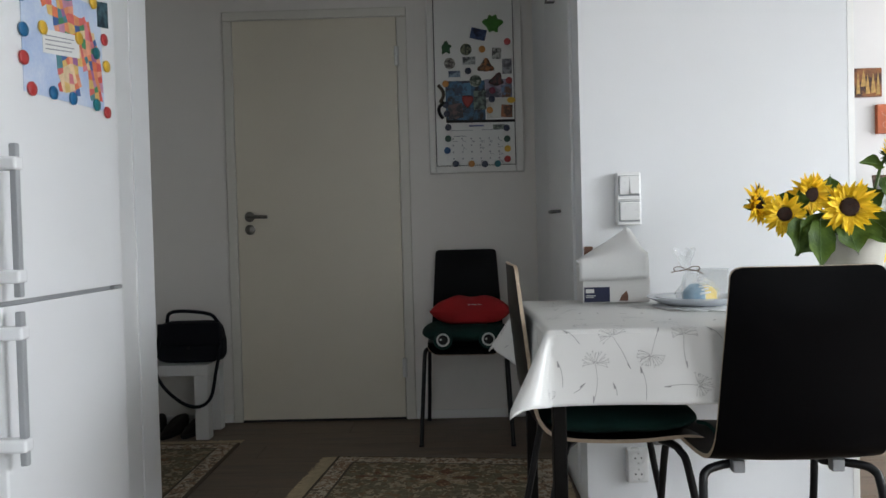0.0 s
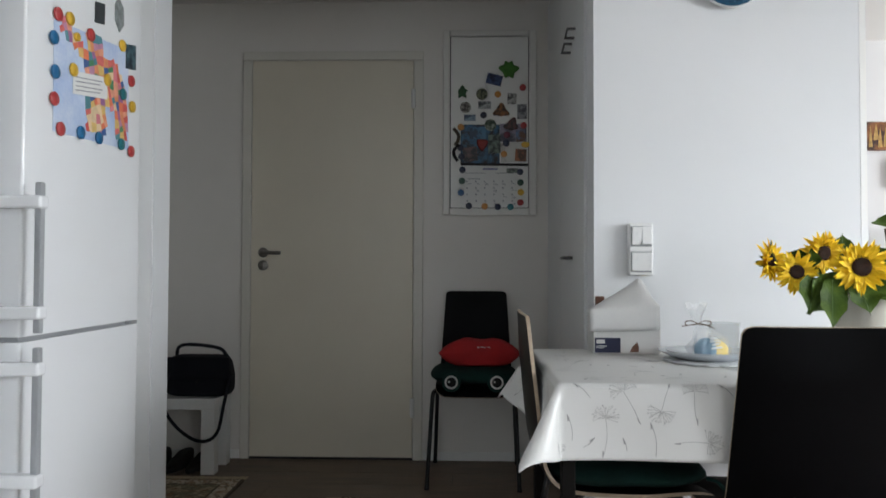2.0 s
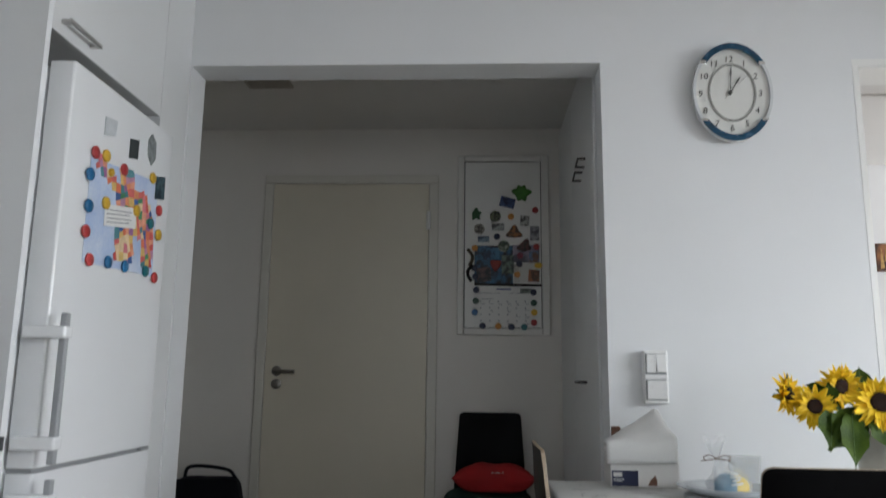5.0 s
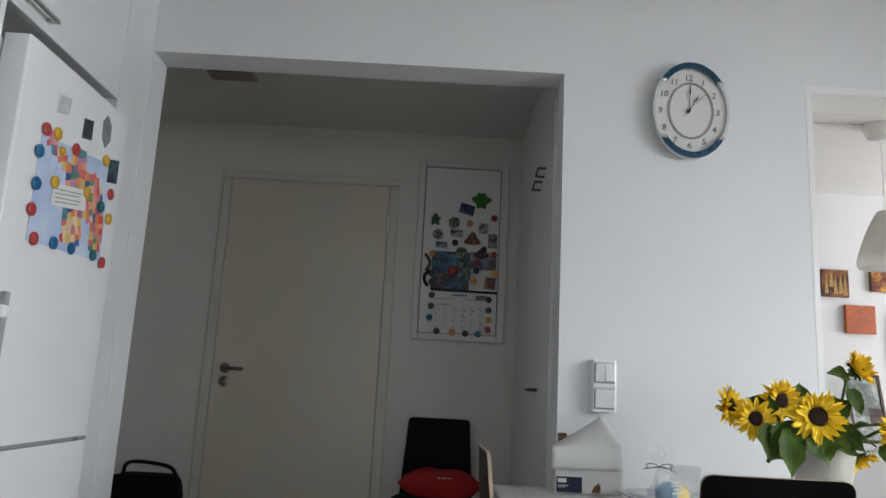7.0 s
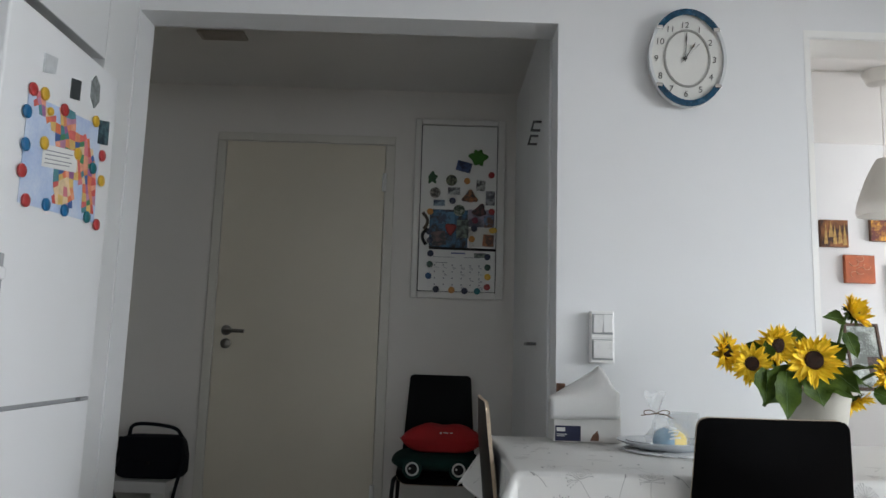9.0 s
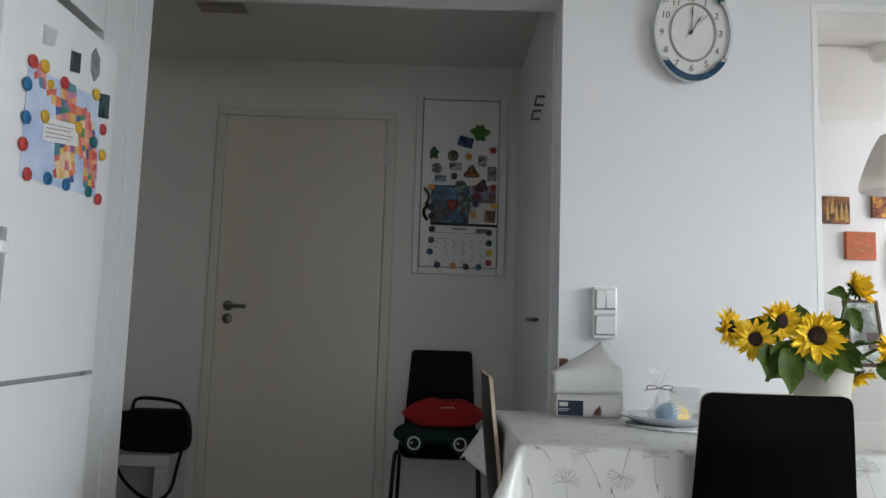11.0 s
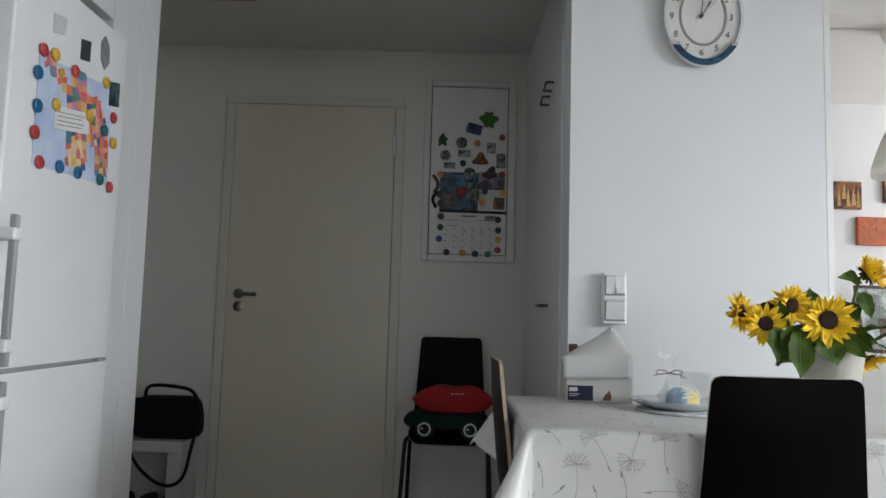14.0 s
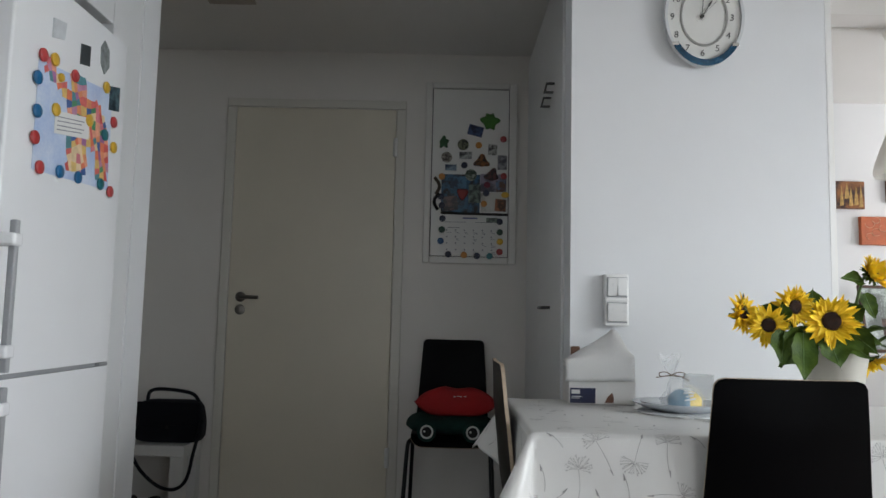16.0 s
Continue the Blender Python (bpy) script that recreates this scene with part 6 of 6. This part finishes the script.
W = RY - 0.001
p1 = picture("painting", 2.485, 2.658, 1.70, 1.871, W, 0.025, [(0.22, 0.08, 0.02), (0.07, 0.02, 0.01)], 14, "small canvas of ochre flames on rust brown")
M_OCHRE = mat("ochre_paint", (0.60, 0.36, 0.10), 0.6, 0.25, 40, 0.3, 120)
for x, w, h, z in ((2.515, 0.012, 0.13, 1.715), (2.548, 0.016, 0.10, 1.76), (2.572, 0.013, 0.12, 1.715), (2.605, 0.014, 0.12, 1.72), (2.634, 0.012, 0.14, 1.71)):
    part("brush_stroke", plate_shape(B(), [(x - w, z), (x + w, z + 0.004), (x + w * 0.5, z + h * 0.6), (x, z + h), (x - w * 0.6, z + h * 0.5)], W - 0.028, W - 0.0262), M_OCHRE, p1)
M_ORANGE = mat("orange_paint", (0.50, 0.12, 0.04), 0.6, 0.15, 20, 0.3, 120)
p2 = picture("painting", 2.627, 2.812, 1.478, 1.652, W, 0.03, M_ORANGE, 10, "square orange canvas with pale scribbles", M_ORANGE)
M_PEACH = mat("peach_paint", (0.62, 0.30, 0.18), 0.6, 0.1, 20)
for k in range(5):
    cx_, cz_, rr = 2.70 + 0.04 * (k % 3) - 0.02, 1.53 + 0.025 * k, 0.024 + 0.005 * (k % 2)
    part("brush_stroke", tube(B(), [(cx_ + rr * math.cos(a * 0.55 + k), W - 0.0315, cz_ + 0.8 * rr * math.sin(a * 0.55 + k)) for a in range(9)], 0.0022, 6), M_PEACH, p2, smooth=True)
picture("painting", 2.80, 2.975, 1.745, 1.915, W, 0.028, [(0.62, 0.30, 0.03), (0.20, 0.02, 0.02)], 9, "red and golden striped canvas")
picture("framed_picture", 2.905, 3.15, 1.30, 1.60, W, 0.02, [(0.20, 0.26, 0.24), (0.05, 0.08, 0.08)], 10, "dark green framed picture", M_PUPIL)
ph = thing("photo_frame", (2.64, 4.40, 0.829), "dark wooden photo frame on the sideboard", "photo frame")
m_ = pose(2.635, 4.38, 0.831, -12)
M_WALNUT = mat("walnut_frame", (0.09, 0.045, 0.025), 0.4, 0.2, 30)
bm = B()
for x0, x1, z0, z1 in ((-0.105, -0.088, 0, 0.40), (0.088, 0.105, 0, 0.40), (-0.0875, 0.0875, 0, 0.017), (-0.0875, 0.0875, 0.383, 0.40)):
    slab(bm, x0, x1, -0.008, 0.010, z0, z1, bevel=0.002, m=m_)
part("frame", bm, M_WALNUT, ph)
part("photo", box(-0.087, 0.087, 0.0, 0.004, 0.018, 0.382, m=m_), photo("pale_photo_print", [(0.48, 0.54, 0.52), (0.26, 0.30, 0.28)], 8), ph, "faded pale photograph")
part("photo_detail", box(0.01, 0.08, -0.0015, -0.0002, 0.10, 0.20, m=m_), photo("brown_photo_print", [(0.10, 0.06, 0.05), (0.04, 0.03, 0.03)], 20), ph)
part("stand", box(-0.03, 0.03, 0.0, 0.004, 0.0, 0.22, m=pose(2.635, 4.475, 0.831, 10)), M_WALNUT, ph)
for i, (x, w, h) in enumerate(((2.42, 0.10, 0.30), (2.50, 0.09, 0.22), (2.33, 0.09, 0.24))):
    m_ = pose(x, 4.40 - 0.03 * (i % 2), 0.8295, -14)
    cdn = thing("greeting_card", (x, 4.4, 0.829), "pale greeting card standing on the sideboard", "card", "greeting cards")
    part("front_leaf", box(-w / 2, w / 2, 0, 0.0015, 0, h, m=m_), M_PAPER, cdn)
    part("printed_motif", box(-w / 2 + 0.012, w / 2 - 0.012, -0.001, -0.0002, h * 0.35, h * 0.85, m=m_), photo("grey_motif_%s" % "abc"[i], [(0.40, 0.40, 0.38), (0.16, 0.17, 0.17)], 22), cdn)
    part("back_leaf", box(-w / 2, w / 2, 0, 0.0015, 0, h, m=pose(x, 4.40 - 0.03 * (i % 2) + 0.14 * h / 0.3, 0.8295, 12)), M_PAPER, cdn)
bd = thing("dried_flowers", (2.73, 4.3, 0.829), "small dish of pale dried flowers", "dried flowers")
part("dish", lathe(B(), [(0.03, 0), (0.05, 0.004), (0.06, 0.03), (0.057, 0.03), (0.045, 0.008), (0.01, 0.006)], (2.73, 4.27, 0.8285), 24), M_PORC, bd, smooth=True)
rnd = random.Random(8)
M_DRY = mat("dried_blossom", (0.52, 0.44, 0.38), 0.9, 0.2, 60)
for i in range(16):
    c = Vector((2.73 + rnd.uniform(-0.06, 0.06), 4.27 + rnd.uniform(-0.05, 0.05), 0.87 + rnd.uniform(0, 0.06)))
    bm = B()
    for k in range(6):
        a = k * math.tau / 6
        leaf_bm(bm, c, (math.cos(a), math.sin(a), 0.4), 0.022, 0.008, 0.2)
    part("blossom", bm, M_DRY, bd, smooth=True)

LX, LY = 2.192, 3.43
M_LAMP = mat("lamp_white", (0.80, 0.79, 0.76), 0.45, 0.02, 10)
lt = M_LAMP.node_tree
tr, mx = lt.nodes.new("ShaderNodeBsdfTranslucent"), lt.nodes.new("ShaderNodeMixShader")
tr.inputs["Color"].default_value = (0.85, 0.84, 0.82, 1)
mx.inputs["Fac"].default_value = 0.65
lt.links.new(lt.nodes["Principled BSDF"].outputs["BSDF"], mx.inputs[1])
lt.links.new(tr.outputs["BSDF"], mx.inputs[2])
lt.links.new(mx.outputs["Shader"], lt.nodes["Material Output"].inputs["Surface"])
pd = thing("pendant_lamp", (LX, LY, 1.67), "white bell-shaped pendant lamp, switched off", "pendant lamp")
part("canopy", lathe(B(), [(0.078, 0.0), (0.076, -0.014), (0.058, -0.058), (0.02, -0.072)], (LX, LY, RC - 0.0005), 32), M_LAMP, pd, smooth=True)
part("ceiling_cable", tube(B(), [(LX - 0.079, LY, RC - 0.006), (RX0 + 0.3, LY, RC - 0.006)], 0.005, 8), M_LAMP, pd, smooth=True)
part("cord", tube(B(), [(LX, LY, RC - 0.07), (LX, LY, 1.945)], 0.0035, 8), M_LAMP, pd, smooth=True)
part("shade", lathe(B(), [(0.020, 0.275), (0.034, 0.27), (0.050, 0.245), (0.078, 0.19), (0.105, 0.12), (0.126, 0.055), (0.132, 0.02), (0.126, 0.0), (0.121, 0.004), (0.126, 0.022), (0.120, 0.055), (0.098, 0.12), (0.07, 0.19), (0.04, 0.245), (0.01, 0.262)], (LX, LY, 1.672), 44), M_LAMP, pd, smooth=True)
part("bulb", lathe(B(), [(0.012, 0.25), (0.014, 0.2), (0.03, 0.15), (0.032, 0.12), (0.02, 0.095), (0.005, 0.09)], (LX, LY, 1.672), 20), M_PAPER, pd, smooth=True)

# ---- hall ceiling vent ----
# vent colour darkened to beige-grey to carry the shade at the ceiling
M_VENT = mat("vent_beige_in_shade", (0.46, 0.42, 0.37), 0.5, 0.05, 20)
vt = thing("ceiling_vent", (-0.90, 3.22, HC), "slotted hall ceiling vent, darkened to beige for shade", "vent")
part("plate", box(-1.00, -0.79, 3.18, 3.265, HC - 0.012, HC - 0.0003, bevel=0.003), M_VENT, vt)
for i in range(6):
    part("slat", box(-0.985, -0.805, 3.186 + i * 0.0125, 3.192 + i * 0.0125, HC - 0.016, HC - 0.0125), M_VENT, vt)


# ---- floor of planks ----
M_PLANK = mat("grey_brown_laminate", (0.18, 0.128, 0.088), 0.50, 0.12, 5, 0.12, 90, stretch=(0.6, 8, 1), color2=(0.088, 0.062, 0.043))
bm = B()
slab(bm, KX0 - 0.12, KX1 + 0.2, KY0 - 0.12, PW, -0.15, -0.006)
slab(bm, HX0 - 0.12, RX1 + 0.2, PW, RY + 0.12, -0.15, -0.006)
floor = setting("floor", bm, M_GAP, "grey-brown laminate plank floor", "floor")
pl, pw = 1.29, 0.192
me = mesh_of("plank", box(0, pl - 0.0015, 0, pw - 0.0015, -0.0055, 0, bevel=0.0010, seg=1), M_PLANK)
row, y = 0, PW - 23 * pw
while y < RY - 0.01:
    spans = [(KX0, KX1)] if y < PW - 0.05 else ([(HX0, RX1)] if y < PB else [(HX0, HX1), (RX0, RX1)])
    spans = [s for s in spans if y < HY or s[0] > 0]
    for lo, hi in spans:
        x = lo - (row * 0.47) % pl
        while x < hi:
            x0, x1 = max(x, lo), min(x + pl, hi)
            if x1 - x0 > 0.02:
                ob = new("plank", me)
                ob.location = (x0, y, 0)
                ob.scale = ((x1 - x0) / pl, 1, 1)
                ob.parent = floor
            x += pl
    y += pw
    row += 1
